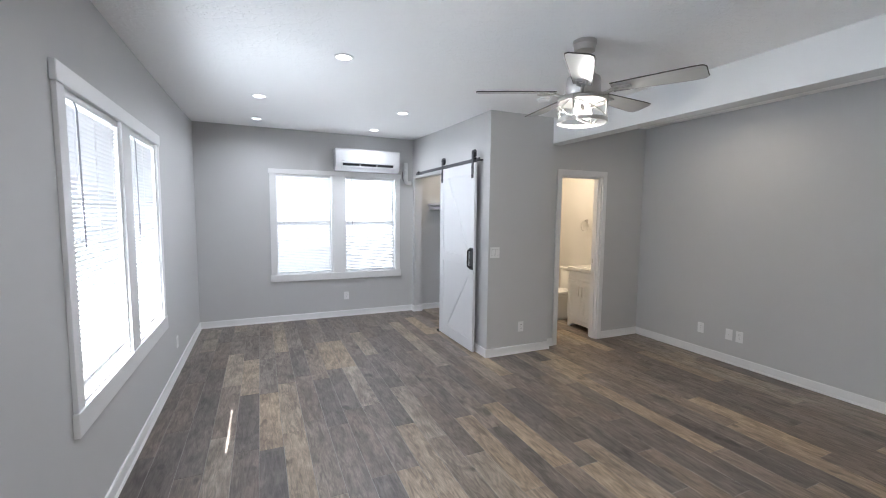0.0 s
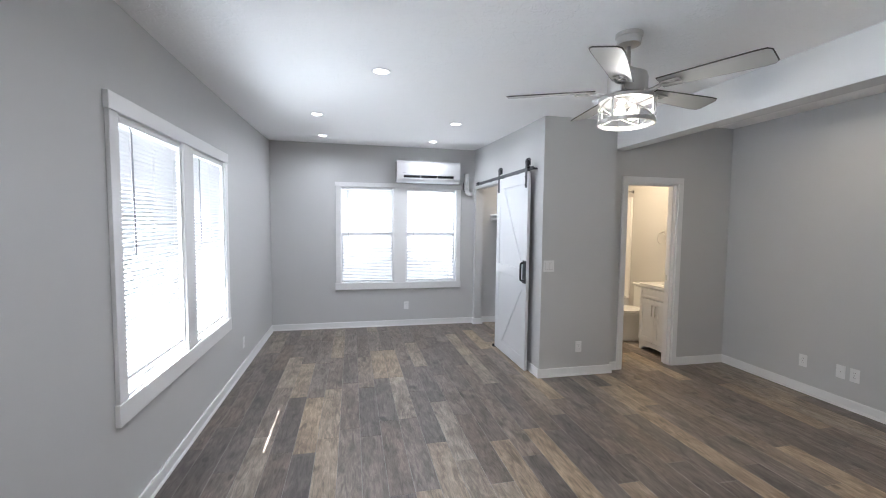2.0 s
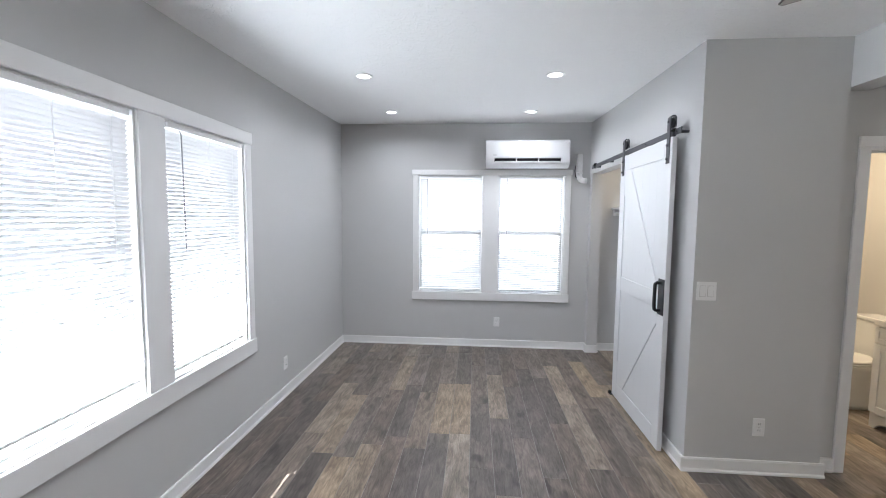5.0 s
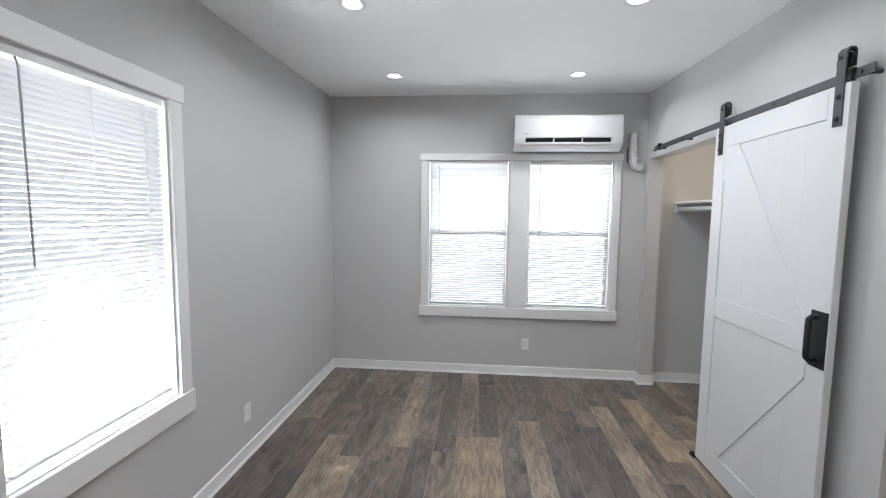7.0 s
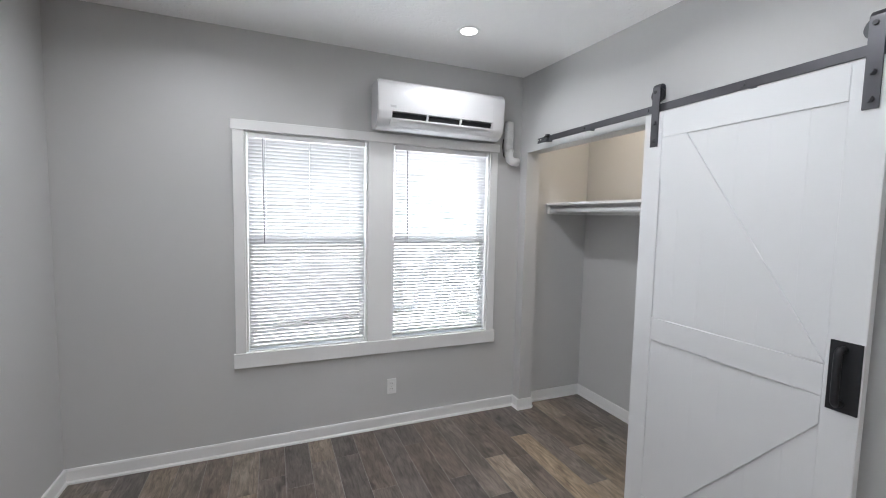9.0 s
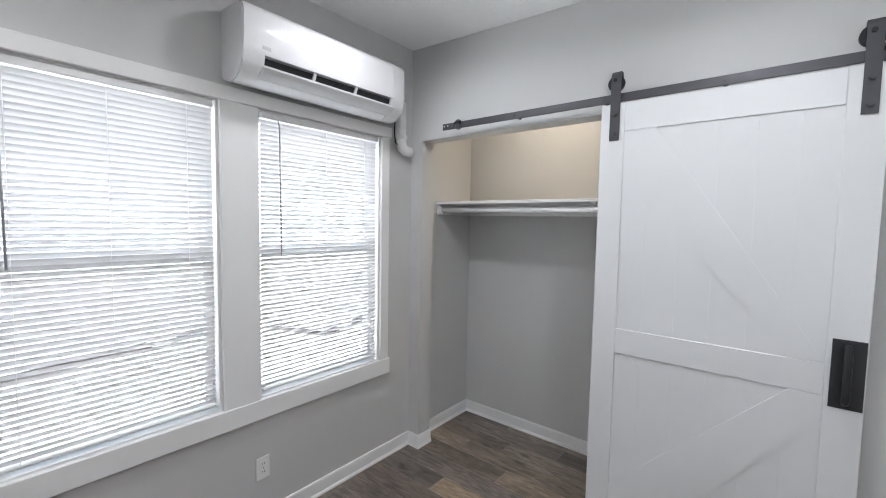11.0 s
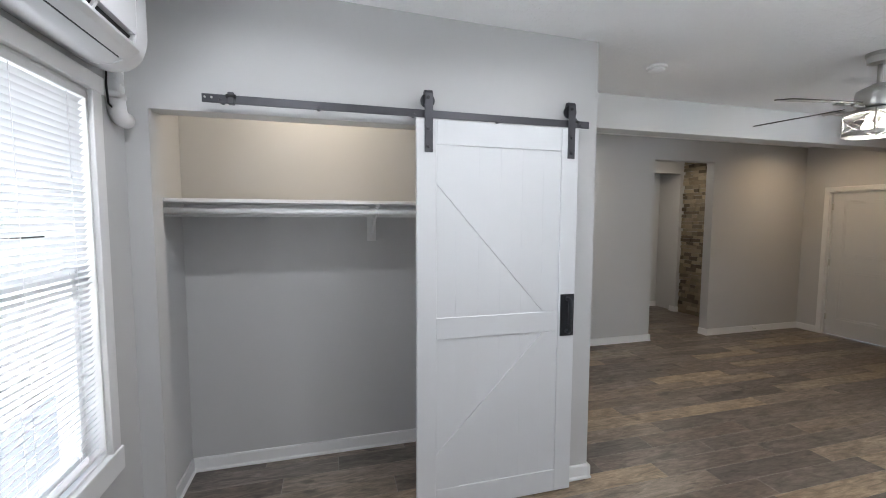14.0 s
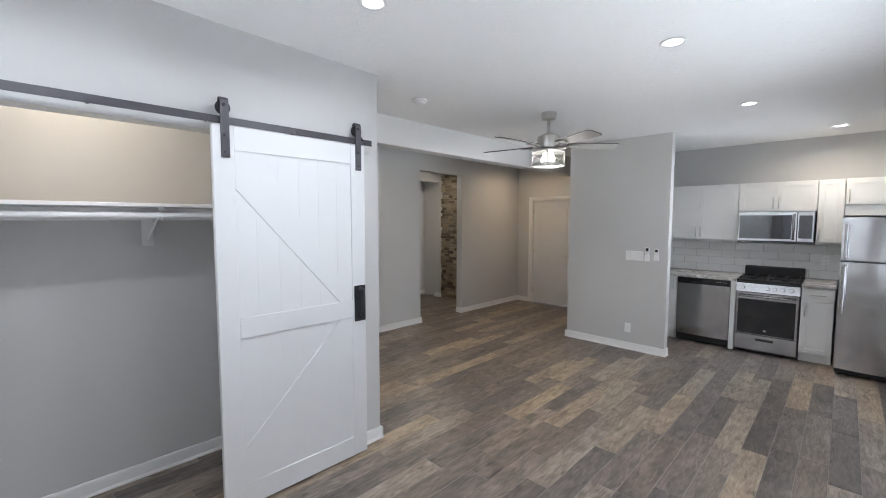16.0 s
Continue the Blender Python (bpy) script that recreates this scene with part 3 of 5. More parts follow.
# ---- barn door, rail, closet ----
def barn_door():
    ya, yb = 4.326, 5.254     # along y
    z0, z1 = 0.015, 2.120
    xf, xb = 2.640, 2.673     # face and back
    w = yb - ya
    t = thing("barn_door", pose(2.658, (ya + yb) / 2, 0.0), "white painted sliding barn door with K-shaped braces", "sliding door")
    y0, y1 = -w / 2, w / 2
    fx, bx_ = xf - 2.658, xb - 2.658
    s = 0.105
    # boards behind the frame
    n = 6
    step = (w - 2 * s + 0.04) / n
    me = mesh_of("board", B(fx + 0.007, bx_ - 0.004, -step / 2 + 0.0001, step / 2 - 0.0001, z0 + 0.05, z1 - 0.05, 0.0003), DOORW)
    for k in range(n):
        o = new("board", me)
        o.parent = t
        o.location = (0, y0 + s - 0.02 + (k + 0.5) * step, 0)
    part("back_panel", B(bx_ - 0.004, bx_, y0 + 0.02, y1 - 0.02, z0 + 0.02, z1 - 0.02), DOORW, t)
    for nm, a, b in (("stile", y0, y0 + s), ("stile", y1 - s, y1)):
        part(nm, B(fx, bx_ - 0.001, a, b, z0, z1, 0.002), DOORW, t)
    zm = 1.035
    for nm, a, b in (("top_rail", z1 - 0.125, z1), ("middle_rail", zm - 0.058, zm + 0.058), ("bottom_rail", z0, z0 + 0.13)):
        part(nm, B(fx + 0.0004, bx_ - 0.001, y0 + s, y1 - s, a, b, 0.002), DOORW, t)
    # braces run from the far stile's ends to the handle side of the middle rail
    ia, ib = y0 + s, y1 - s
    wv = 0.105
    top = [(ib, z1 - 0.125), (ib - wv * 1.25, z1 - 0.125), (ia, zm + 0.058 + 0.002), (ia + wv * 0.9, zm + 0.058), (ib, z1 - 0.125 - wv * 1.9)]
    part("brace", prism(bmesh.new(), top, "x", fx + 0.0008, fx + 0.010, 0.0015), DOORW, t)
    low = [(ib, z0 + 0.13), (ib, z0 + 0.13 + wv * 1.9), (ia + wv * 0.9, zm - 0.058), (ia, zm - 0.058), (ia, zm - 0.058 - 0.10), (ib - wv * 1.25, z0 + 0.13)]
    part("brace", prism(bmesh.new(), low, "x", fx + 0.0008, fx + 0.010, 0.0015), DOORW, t)
    # handle: flat plate and a round pull
    hy = 4.374 - (ya + yb) / 2
    pl = part("handle_plate", B(fx - 0.004, fx, hy - 0.044, hy + 0.044, 0.945, 1.189, 0.0015), BLACK, t, "black handle plate")
    pts = [(fx - 0.004, hy + 0.004, 0.975), (fx - 0.030, hy + 0.004, 0.975), (fx - 0.040, hy + 0.004, 0.985), (fx - 0.042, hy + 0.004, 1.0), (fx - 0.042, hy + 0.004, 1.14), (fx - 0.040, hy + 0.004, 1.155), (fx - 0.030, hy + 0.004, 1.163), (fx - 0.004, hy + 0.004, 1.163)]
    part("pull_bar", tube(bmesh.new(), pts, 0.0115, 12), BLACK, pl, "black round pull bar")
    # hangers
    for hy2 in (4.374, 5.192):
        yy = hy2 - (ya + yb) / 2
        bm = bmesh.new()
        prof = [(fx - 0.006, 1.955), (fx, 1.955), (fx, 2.245), (fx + 0.010, 2.258), (fx + 0.024, 2.258), (fx + 0.030, 2.245), (fx + 0.030, 2.19), (fx + 0.035, 2.19), (fx + 0.035, 2.25), (fx + 0.026, 2.264), (fx + 0.006, 2.264), (fx - 0.006, 2.248)]
        prism(bm, prof, "y", yy - 0.021, yy + 0.021)
        h = part("hanger_strap", bm, GREYMETAL, t, "dark grey metal hanger strap")
        for z in (1.985, 2.072):
            bm = cyl(bmesh.new(), (fx - 0.014, yy, z), (fx - 0.005, yy, z), 0.0095, 0.011, 6)
            cyl(bm, (fx - 0.018, yy, z), (fx - 0.013, yy, z), 0.006, n=10)
            part("bolt", bm, GREYMETAL, h)
        bm = cyl(bmesh.new(), (fx + 0.006, yy + 0.003, 2.213), (fx + 0.022, yy + 0.003, 2.213), 0.036, n=36)
        cyl(bm, (fx - 0.012, yy + 0.004, 2.225), (fx + 0.03, yy + 0.004, 2.225), 0.008, n=10)
        part("roller_wheel", bm, BLACK, h, "black roller wheel")
    return t


barn_door()


def door_rail():
    t = thing("door_rail", pose(2.678, 5.236, 2.150), "dark grey steel sliding door rail screwed to the wall", "door rail")
    part("bar", B(-0.022, -0.015, -0.985, 0.985, -0.019, 0.019, 0.001), GREYMETAL, t)
    for y in (-0.93, -0.45, 0.02, 0.49, 0.915):
        b = part("spacer", cyl(bmesh.new(), (-0.015, y, 0), (0.05, y, 0), 0.010, n=14), GREYMETAL, t)
        part("bolt_head", cyl(bmesh.new(), (-0.029, y, 0), (-0.022, y, 0), 0.008, n=6), GREYMETAL, b)
    for y in (0.945, 0.972):
        part("screw", cyl(bmesh.new(), (-0.0245, y, 0.004), (-0.0215, y, 0.004), 0.005, n=8), NICKEL, t, "bright screw head")
    for y in (-0.885, 0.865):
        s = part("stop", B(-0.036, -0.010, y - 0.013, y + 0.013, -0.024, 0.030, 0.003), GREYMETAL, t)
        part("rubber_pad", cyl(bmesh.new(), (-0.03, y - 0.02, 0.012), (-0.03, y + 0.02, 0.012), 0.009, n=12), RUBBER, s)
    return t


door_rail()

t = thing("floor_guide", pose(2.656, 5.272, 0), "small black door guide screwed to the floor", "door guide")
part("plate", B(-0.03, 0.03, -0.02, 0.02, 0.0, 0.005, 0.001), BLACK, t)
for gx in (-0.026, 0.026):
    part("roller", lathe(bmesh.new(), [(0.010, 0.005), (0.015, 0.010), (0.015, 0.028), (0.008, 0.034)], 16, (gx, 0, 0)), BLACK, t)

# closet shelf, rod and bracket
t = thing("closet_shelf", pose(3.205, 5.40, 1.70), "white melamine shelf across the closet", "shelf")
part("board", B(-0.215, 0.22, -1.13, 1.15, 0.0, 0.019, 0.001), TRIM, t)
part("back_cleat", B(0.20, 0.22, -1.13, 1.15, -0.075, -0.001, 0.001), TRIM, t)
part("side_cleat", B(-0.20, 0.199, 1.131, 1.15, -0.075, -0.001, 0.001), TRIM, t)
t = thing("closet_rod", pose(3.035, 5.40, 1.655), "white round closet rod under the shelf", "closet rod")
part("rod", cyl(bmesh.new(), (0, -1.12, 0), (0, 1.128, 0), 0.0165, n=20), TRIM, t)
part("socket", cyl(bmesh.new(), (0, 1.118, 0), (0, 1.131, 0), 0.030, n=20), TRIM, t)
t = thing("shelf_bracket", pose(3.425, 5.408, 1.70), "white metal shelf and rod bracket", "bracket")
part("wall_plate", B(-0.006, 0.0, -0.030, 0.030, -0.235, -0.001, 0.001), TRIM, t)
part("arm", B(-0.40, -0.006, -0.014, 0.014, -0.012, -0.001, 0.001), TRIM, t)
part("strut", tube(bmesh.new(), [(-0.004, 0, -0.20), (-0.20, 0, -0.10), (-0.36, 0, -0.016)], 0.009, 8), TRIM, t)
part("rod_hook", tube(bmesh.new(), [(-0.38 + 0.022 * math.cos(a), 0, -0.045 + 0.022 * math.sin(a)) for a in [math.pi * (0.5 + k / 8) for k in range(9)]], 0.006, 8), TRIM, t)


# ---- wall unit air conditioner ----
def air_conditioner():
    t = thing("air_conditioner", pose(1.970, YF, 2.163), "white wall-mounted split air conditioner above the window", "air conditioner")
    w, h, d = 0.950, 0.300, 0.205
    x0, x1 = -w / 2, w / 2
    z1 = h + 0.02
    # underside, throat, then the front panel
    body = [(0, 0.03), (-0.05, 0.008), (-0.09, 0.0), (-0.125, 0.006), (-0.152, 0.022), (-0.120, 0.050), (-0.105, 0.085), (-0.150, 0.108), (-0.203, 0.112), (-d - 0.002, 0.13), (-d - 0.002, 0.20), (-d + 0.001, 0.285), (-d + 0.010, z1 - 0.022), (-d + 0.024, z1 - 0.007), (-d + 0.05, z1), (0, z1)]
    bm = prism(bmesh.new(), body, "x", x0 + 0.012, x1 - 0.012)
    for f in bm.faces:
        f.smooth = abs(f.normal.x) < 0.5
    part("casing", bm, ACW, t)
    cap = [(0, 0.028), (-0.05, 0.007), (-0.09, -0.001), (-0.125, 0.004), (-0.155, 0.016), (-0.185, 0.045), (-0.200, 0.080), (-d - 0.003, 0.12), (-d - 0.003, 0.275), (-d + 0.008, z1 - 0.020), (-d + 0.022, z1 - 0.005), (-d + 0.05, z1 + 0.002), (0, z1 + 0.002)]
    for a, b in ((x0, x0 + 0.10), (x1 - 0.10, x1)):
        bm = prism(bmesh.new(), cap, "x", a, b, 0.006)
        for f in bm.faces:
            f.smooth = True
        part("end_cap", bm, ACW, t)
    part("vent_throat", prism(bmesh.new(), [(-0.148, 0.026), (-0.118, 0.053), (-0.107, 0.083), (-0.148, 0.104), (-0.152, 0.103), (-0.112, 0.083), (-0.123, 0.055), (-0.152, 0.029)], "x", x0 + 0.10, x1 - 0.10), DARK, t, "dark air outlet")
    # dark sheet in the outlet mouth; the throat's shade is put into its colour
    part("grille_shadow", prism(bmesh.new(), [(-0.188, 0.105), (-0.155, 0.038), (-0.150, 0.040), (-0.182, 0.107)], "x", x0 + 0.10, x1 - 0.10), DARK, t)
    for k in range(9):
        x = x0 + 0.15 + k * (w - 0.30) / 8
        part("vane", B(x - 0.0015, x + 0.0015, -0.162, -0.118, 0.045, 0.092), GREYMETAL, t)
    for k in (1, 2):
        x = x0 + 0.10 + k * (w - 0.2) / 3
        part("divider", prism(bmesh.new(), [(-0.196, 0.112), (-0.202, 0.106), (-0.165, 0.030), (-0.152, 0.034)], "x", x - 0.007, x + 0.007), ACW, t)
    part("guide_bar", B(x0 + 0.105, x1 - 0.105, -0.180, -0.175, 0.070, 0.075), ACW, t)
    part("flap", prism(bmesh.new(), [(-0.155, 0.028), (-0.196, 0.050), (-0.214, 0.066), (-0.212, 0.057), (-0.196, 0.042), (-0.162, 0.020)], "x", x0 + 0.085, x1 - 0.085, 0.0008), ACW, t, "open white air flap")
    part("badge", B(x0 + 0.085, x0 + 0.125, -d - 0.0042, -d - 0.001, 0.135, 0.150, 0.001), mat("grey_badge", (0.45, 0.45, 0.46), 0.4), t, "small grey blank badge")
    return t


air_conditioner()
t = thing("line_set_cover", pose(2.595, YF, 2.045), "white plastic pipe cover with an elbow below the air conditioner", "pipe cover")
part("upper_duct", B(-0.032, 0.032, -0.055, 0.0, 0.075, 0.30, 0.016, 3), PLASTIC, t)
part("coupling", B(-0.036, 0.036, -0.060, 0.0, 0.055, 0.085, 0.012, 3), PLASTIC, t)
pts = [(0.0, -0.03, 0.075), (0.002, -0.03, 0.03), (0.015, -0.03, 0.002), (0.04, -0.03, -0.012), (0.085, -0.03, -0.012)]
part("elbow", tube(bmesh.new(), pts, 0.033, 16), PLASTIC, t)
part("cable", tube(bmesh.new(), [(-0.045, -0.02, 0.16), (-0.05, -0.02, 0.10), (-0.04, -0.02, 0.03), (-0.012, -0.03, 0.01)], 0.004, 6), RUBBER, t, "thin dark cable")


# ---- plates, lamps ----
def outlet(m, blank=False):
    t = thing("wall_outlet", m, "white blank cover plate on the wall" if blank else "white duplex wall outlet", "outlet")
    part("cover_plate", B(-0.036, 0.036, -0.006, 0.0, -0.058, 0.058, 0.003), PLASTIC, t)
    if not blank:
        for z in (-0.020, 0.020):
            r = part("receptacle", B(-0.017, 0.017, -0.0085, -0.006, z - 0.015, z + 0.015, 0.001), PLASTIC, t)
            for x in (-0.006, 0.006):
                part("slot", B(x - 0.0012, x + 0.0012, -0.0088, -0.0082, z - 0.002, z + 0.008), DARK, r)
    part("screw", cyl(bmesh.new(), (0, -0.0075, 0), (0, -0.0058, 0), 0.003, n=10), CHROME, t)
    return t


def light_switch(m, gangs):
    t = thing("light_switch", m, f"white wall switch plate with {gangs} rocker switches", "switch")
    w = 0.035 + 0.023 * (gangs - 1) + 0.001
    part("cover_plate", B(-w, w, -0.006, 0.0, -0.058, 0.058, 0.003), PLASTIC, t)
    for k in range(gangs):
        x = (k - (gangs - 1) / 2) * 0.046
        # grey sheet behind the rocker paints the shaded gap around it
        part("rocker_gap_shade", B(x - 0.0180, x + 0.0180, -0.0064, -0.0058, -0.0345, 0.0345), GROUT_AND_GAP, t)
        part("rocker", prism(bmesh.new(), [(-0.006, -0.033), (-0.0075, -0.033), (-0.0105, 0.033), (-0.006, 0.033)], "x", x - 0.0165, x + 0.0165, 0.0006), PLASTIC, t)
    return t


outlet(pose(X0, 4.96, 0.295, 0, 0, 90))
outlet(pose(1.665, YF, 0.312))
outlet(pose(3.165, CY, 0.302))
outlet(pose(X1, 3.34, 0.305, 0, 0, -90))
outlet(pose(X1, 3.03, 0.308, 0, 0, -90), True)
outlet(pose(X1, 2.925, 0.308, 0, 0, -90))
light_switch(pose(2.806, CY, 1.152), 2)
light_switch(pose(2.16, 0.66, 1.19, 0, 0, 180), 4)
outlet(pose(2.215, 0.66, 0.275, 0, 0, 180))
for rx_ in (2.01, 1.905):
    t = thing("remote_holder", pose(rx_, 0.66, 1.215, 0, 0, 180), "white remote control in a wall cradle", "remote control")
    hh = 0.085 if rx_ > 1.95 else 0.070
    part("cradle", B(-0.027, 0.027, -0.028, 0.0, -hh, -0.01, 0.004), PLASTIC, t)
    rm = part("remote", B(-0.022, 0.022, -0.023, -0.004, -hh + 0.006, hh, 0.004), PLASTIC, t)
    part("display", B(-0.016, 0.016, -0.0245, -0.0228, hh * 0.45, hh * 0.9), GLASSBLACK, rm, "dark remote display")


def downlight(x, y, z):
    t = thing("downlight", pose(x, y, z), "round white recessed ceiling light, lit", "downlight", "recessed ceiling lights")
    part("trim_ring", lathe(bmesh.new(), [(0.051, 0.0), (0.070, 0.0), (0.070, -0.004), (0.062, -0.008), (0.049, -0.004)], 32, close=True), TRIM, t)
    part("lens", cyl(bmesh.new(), (0, 0, -0.003), (0, 0, 0.0), 0.050, n=32), LENS, t, "glowing white lens")
    return t


for sx, sy in MAIN_SPOTS:
    downlight(sx, sy, ceil_z(sy))
for sx, sy in SIDE_SPOTS:
    downlight(sx, sy, 2.67)

t = thing("smoke_detector", pose(2.94, 3.55, ceil_z(3.55)), "round white smoke detector on the ceiling", "smoke detector")
part("base", lathe(bmesh.new(), [(0.064, 0.0), (0.066, -0.006), (0.066, -0.014), (0.060, -0.018), (0.030, -0.018)], 32), PLASTIC, t)
part("sensor_dome", lathe(bmesh.new(), [(0.052, -0.018), (0.050, -0.030), (0.040, -0.038), (0.015, -0.041)], 32), PLASTIC, t)


# ---- ceiling fan ----
def ceiling_fan():
    t = thing("ceiling_fan", pose(FAN[0], FAN[1], 2.64), "nickel ceiling fan with five greyed wood blades, caged light lit", "ceiling fan")
    part("canopy", lathe(bmesh.new(), [(0.072, 0.0), (0.072, -0.018), (0.066, -0.022), (0.062, -0.060), (0.030, -0.068), (0.020, -0.070)], 36), NICKEL, t)
    part("downrod", cyl(bmesh.new(), (0, 0, -0.20), (0, 0, -0.062), 0.0125, n=18), NICKEL, t)
    part("motor_housing", lathe(bmesh.new(), [(0.030, -0.185), (0.045, -0.195), (0.085, -0.212), (0.100, -0.222), (0.106, -0.245), (0.106, -0.318), (0.098, -0.330), (0.060, -0.338)], 40), NICKEL, t)
    zb = -0.318
    for k in range(5):
        a = 82 + 72 * k
        m = pose(0, 0, zb, 0, 0, a)
        bm = bmesh.new()
        # blade outline: x out, y across
        out = [(0.175, -0.050), (0.60, -0.072), (0.645, -0.070), (0.662, -0.052), (0.666, 0.050), (0.650, 0.068), (0.60, 0.073), (0.175, 0.052)]
        prism(bm, out, "z", -0.003, 0.003)
        bm.transform(m @ pose(0, 0, 0.012, -12, 0, 0))
        bl = part("blade", bm, BLADE, t, "greyed wood fan blade")
        loop = [Vector((x, y, 0)) for x, y in out]
        bm = tube(bmesh.new(), loop, 0.0036, 6, closed=True)
        bm.transform(m @ pose(0, 0, 0.012, -12, 0, 0))
        part("blade_edge", bm, BLADE_EDGE, bl, "dark blade edge")
        bm = tube(bmesh.new(), [(0.085, 0, -0.004), (0.120, 0, -0.016), (0.150, 0, -0.012), (0.18, 0, 0.0)], 0.011, 8)
        for s in (-1, 1):
            tube(bm, [(0.17, 0.004 * s, -0.001), (0.20, 0.028 * s, 0.004), (0.275, 0.030 * s, 0.004), (0.28, 0.0, 0.004)], 0.006, 6)
            tube(bm, [(0.20, 0.026 * s, 0.004), (0.275, -0.026 * s, 0.004)], 0.004, 6)
        bm.transform(m)
        part("blade_iron", bm, NICKEL, t, "open nickel blade bracket")
    # caged light kit
    r, za, zc = 0.150, -0.352, -0.498
    cage = part("light_pan", lathe(bmesh.new(), [(0.06, -0.336), (0.120, -0.342), (r, -0.350), (r + 0.002, -0.372), (r - 0.006, -0.372), (0.115, -0.352)], 48, close=True), NICKEL, t)
    part("lower_ring", lathe(bmesh.new(), [(r - 0.004, zc), (r + 0.004, zc), (r + 0.004, zc + 0.022), (r - 0.004, zc + 0.022)], 48, close=True), NICKEL, cage)
    n = 4
    for k in range(n):
        a = 2 * math.pi * (k + 0.3) / n
        p = Vector((r * math.cos(a), r * math.sin(a), 0))
        part("upright", cyl(bmesh.new(), p + Vector((0, 0, zc + 0.01)), p + Vector((0, 0, za)), 0.0055, n=8), NICKEL, cage)
        for s in (0, 1):
            pts = []
            for j in range(13):
                u = a + 2 * math.pi / n * j / 12
                zz = (zc + 0.02) + (za - 0.018 - zc - 0.02) * ((j / 12) if s else (1 - j / 12))
                pts.append((r * math.cos(u), r * math.sin(u), zz))
            part("cross_bar", tube(bmesh.new(), pts, 0.0036, 6), NICKEL, cage)
    for k in range(2):
        x = -0.055 + 0.11 * k
        b = part("bulb_socket", cyl(bmesh.new(), (x * 0.4, 0, -0.36), (x * 0.75, 0, -0.385), 0.018, n=14), TRIM, cage)
        bm = lathe(bmesh.new(), [(0.012, 0.0), (0.014, -0.02), (0.028, -0.045), (0.030, -0.062), (0.022, -0.082), (0.008, -0.090)], 20)
        bm.transform(pose(x * 0.75, 0, -0.380, 0, 0, 0))
        part("bulb", bm, BULB, b, "lit warm bulb").visible_shadow = False
    return t


ceiling_fan()


# ---- bathroom doorway and bathroom ----
def casing(m, w, h, depth, cw=0.060, label="white door casing"):
    """Local x across, y out of the room (the wall's face at 0), opening 0..w by h."""
    t = thing("door_casing", m, label, "door trim", kind="structure")
    for y0, y1 in ((-0.018, 0.0), (depth, depth + 0.018)):
        part("side_casing", B(-cw, 0.004, y0, y1, 0, h - 0.004, 0.003), TRIM, t)
        part("side_casing", B(w - 0.004, w + cw, y0, y1, 0, h - 0.004, 0.003), TRIM, t)
        part("head_casing", B(-cw, w + cw, y0, y1, h - 0.004, h + cw, 0.003), TRIM, t)
    for a, b in ((0, 0.018), (w - 0.018, w)):
        part("jamb", B(a, b, 0.0005, depth - 0.0005, 0, h - 0.018), TRIM, t)
    part("head_jamb", B(0, w, 0.0005, depth - 0.0005, h - 0.018, h), TRIM, t)
    for a, b in ((0.018, 0.028), (w - 0.028, w - 0.018)):
        part("door_stop", B(a, b, 0.042, 0.075, 0, h - 0.018, 0.001), TRIM, t)
    part("head_stop", B(0.028, w - 0.028, 0.042, 0.075, h - 0.028, h - 0.018, 0.001), TRIM, t)
    return t


t = casing(pose(3.725, BY, 0), 0.64, 2.035, 0.12, label="white casing around the bathroom doorway")
part("strike_plate", B(0.6195, 0.6222, 0.082, 0.110, 0.955, 1.015, 0.001), NICKEL, t, "small nickel strike plate")

solid("wall_bathroom_lining", B(5.045, 5.06, 4.34, 6.55, 0, 2.67), BATHWALL, "light beige painted bathroom wall", "wall")
solid("wall_bathroom_west", B(3.54, 3.555, 4.34, 6.55, 0, 2.67), BATHWALL, "light beige painted bathroom wall", "wall")
solid("baseboard", B(5.032, 5.045, 4.36, 5.85, 0, 0.088, 0.002), TRIM, "white painted baseboard", "baseboard")


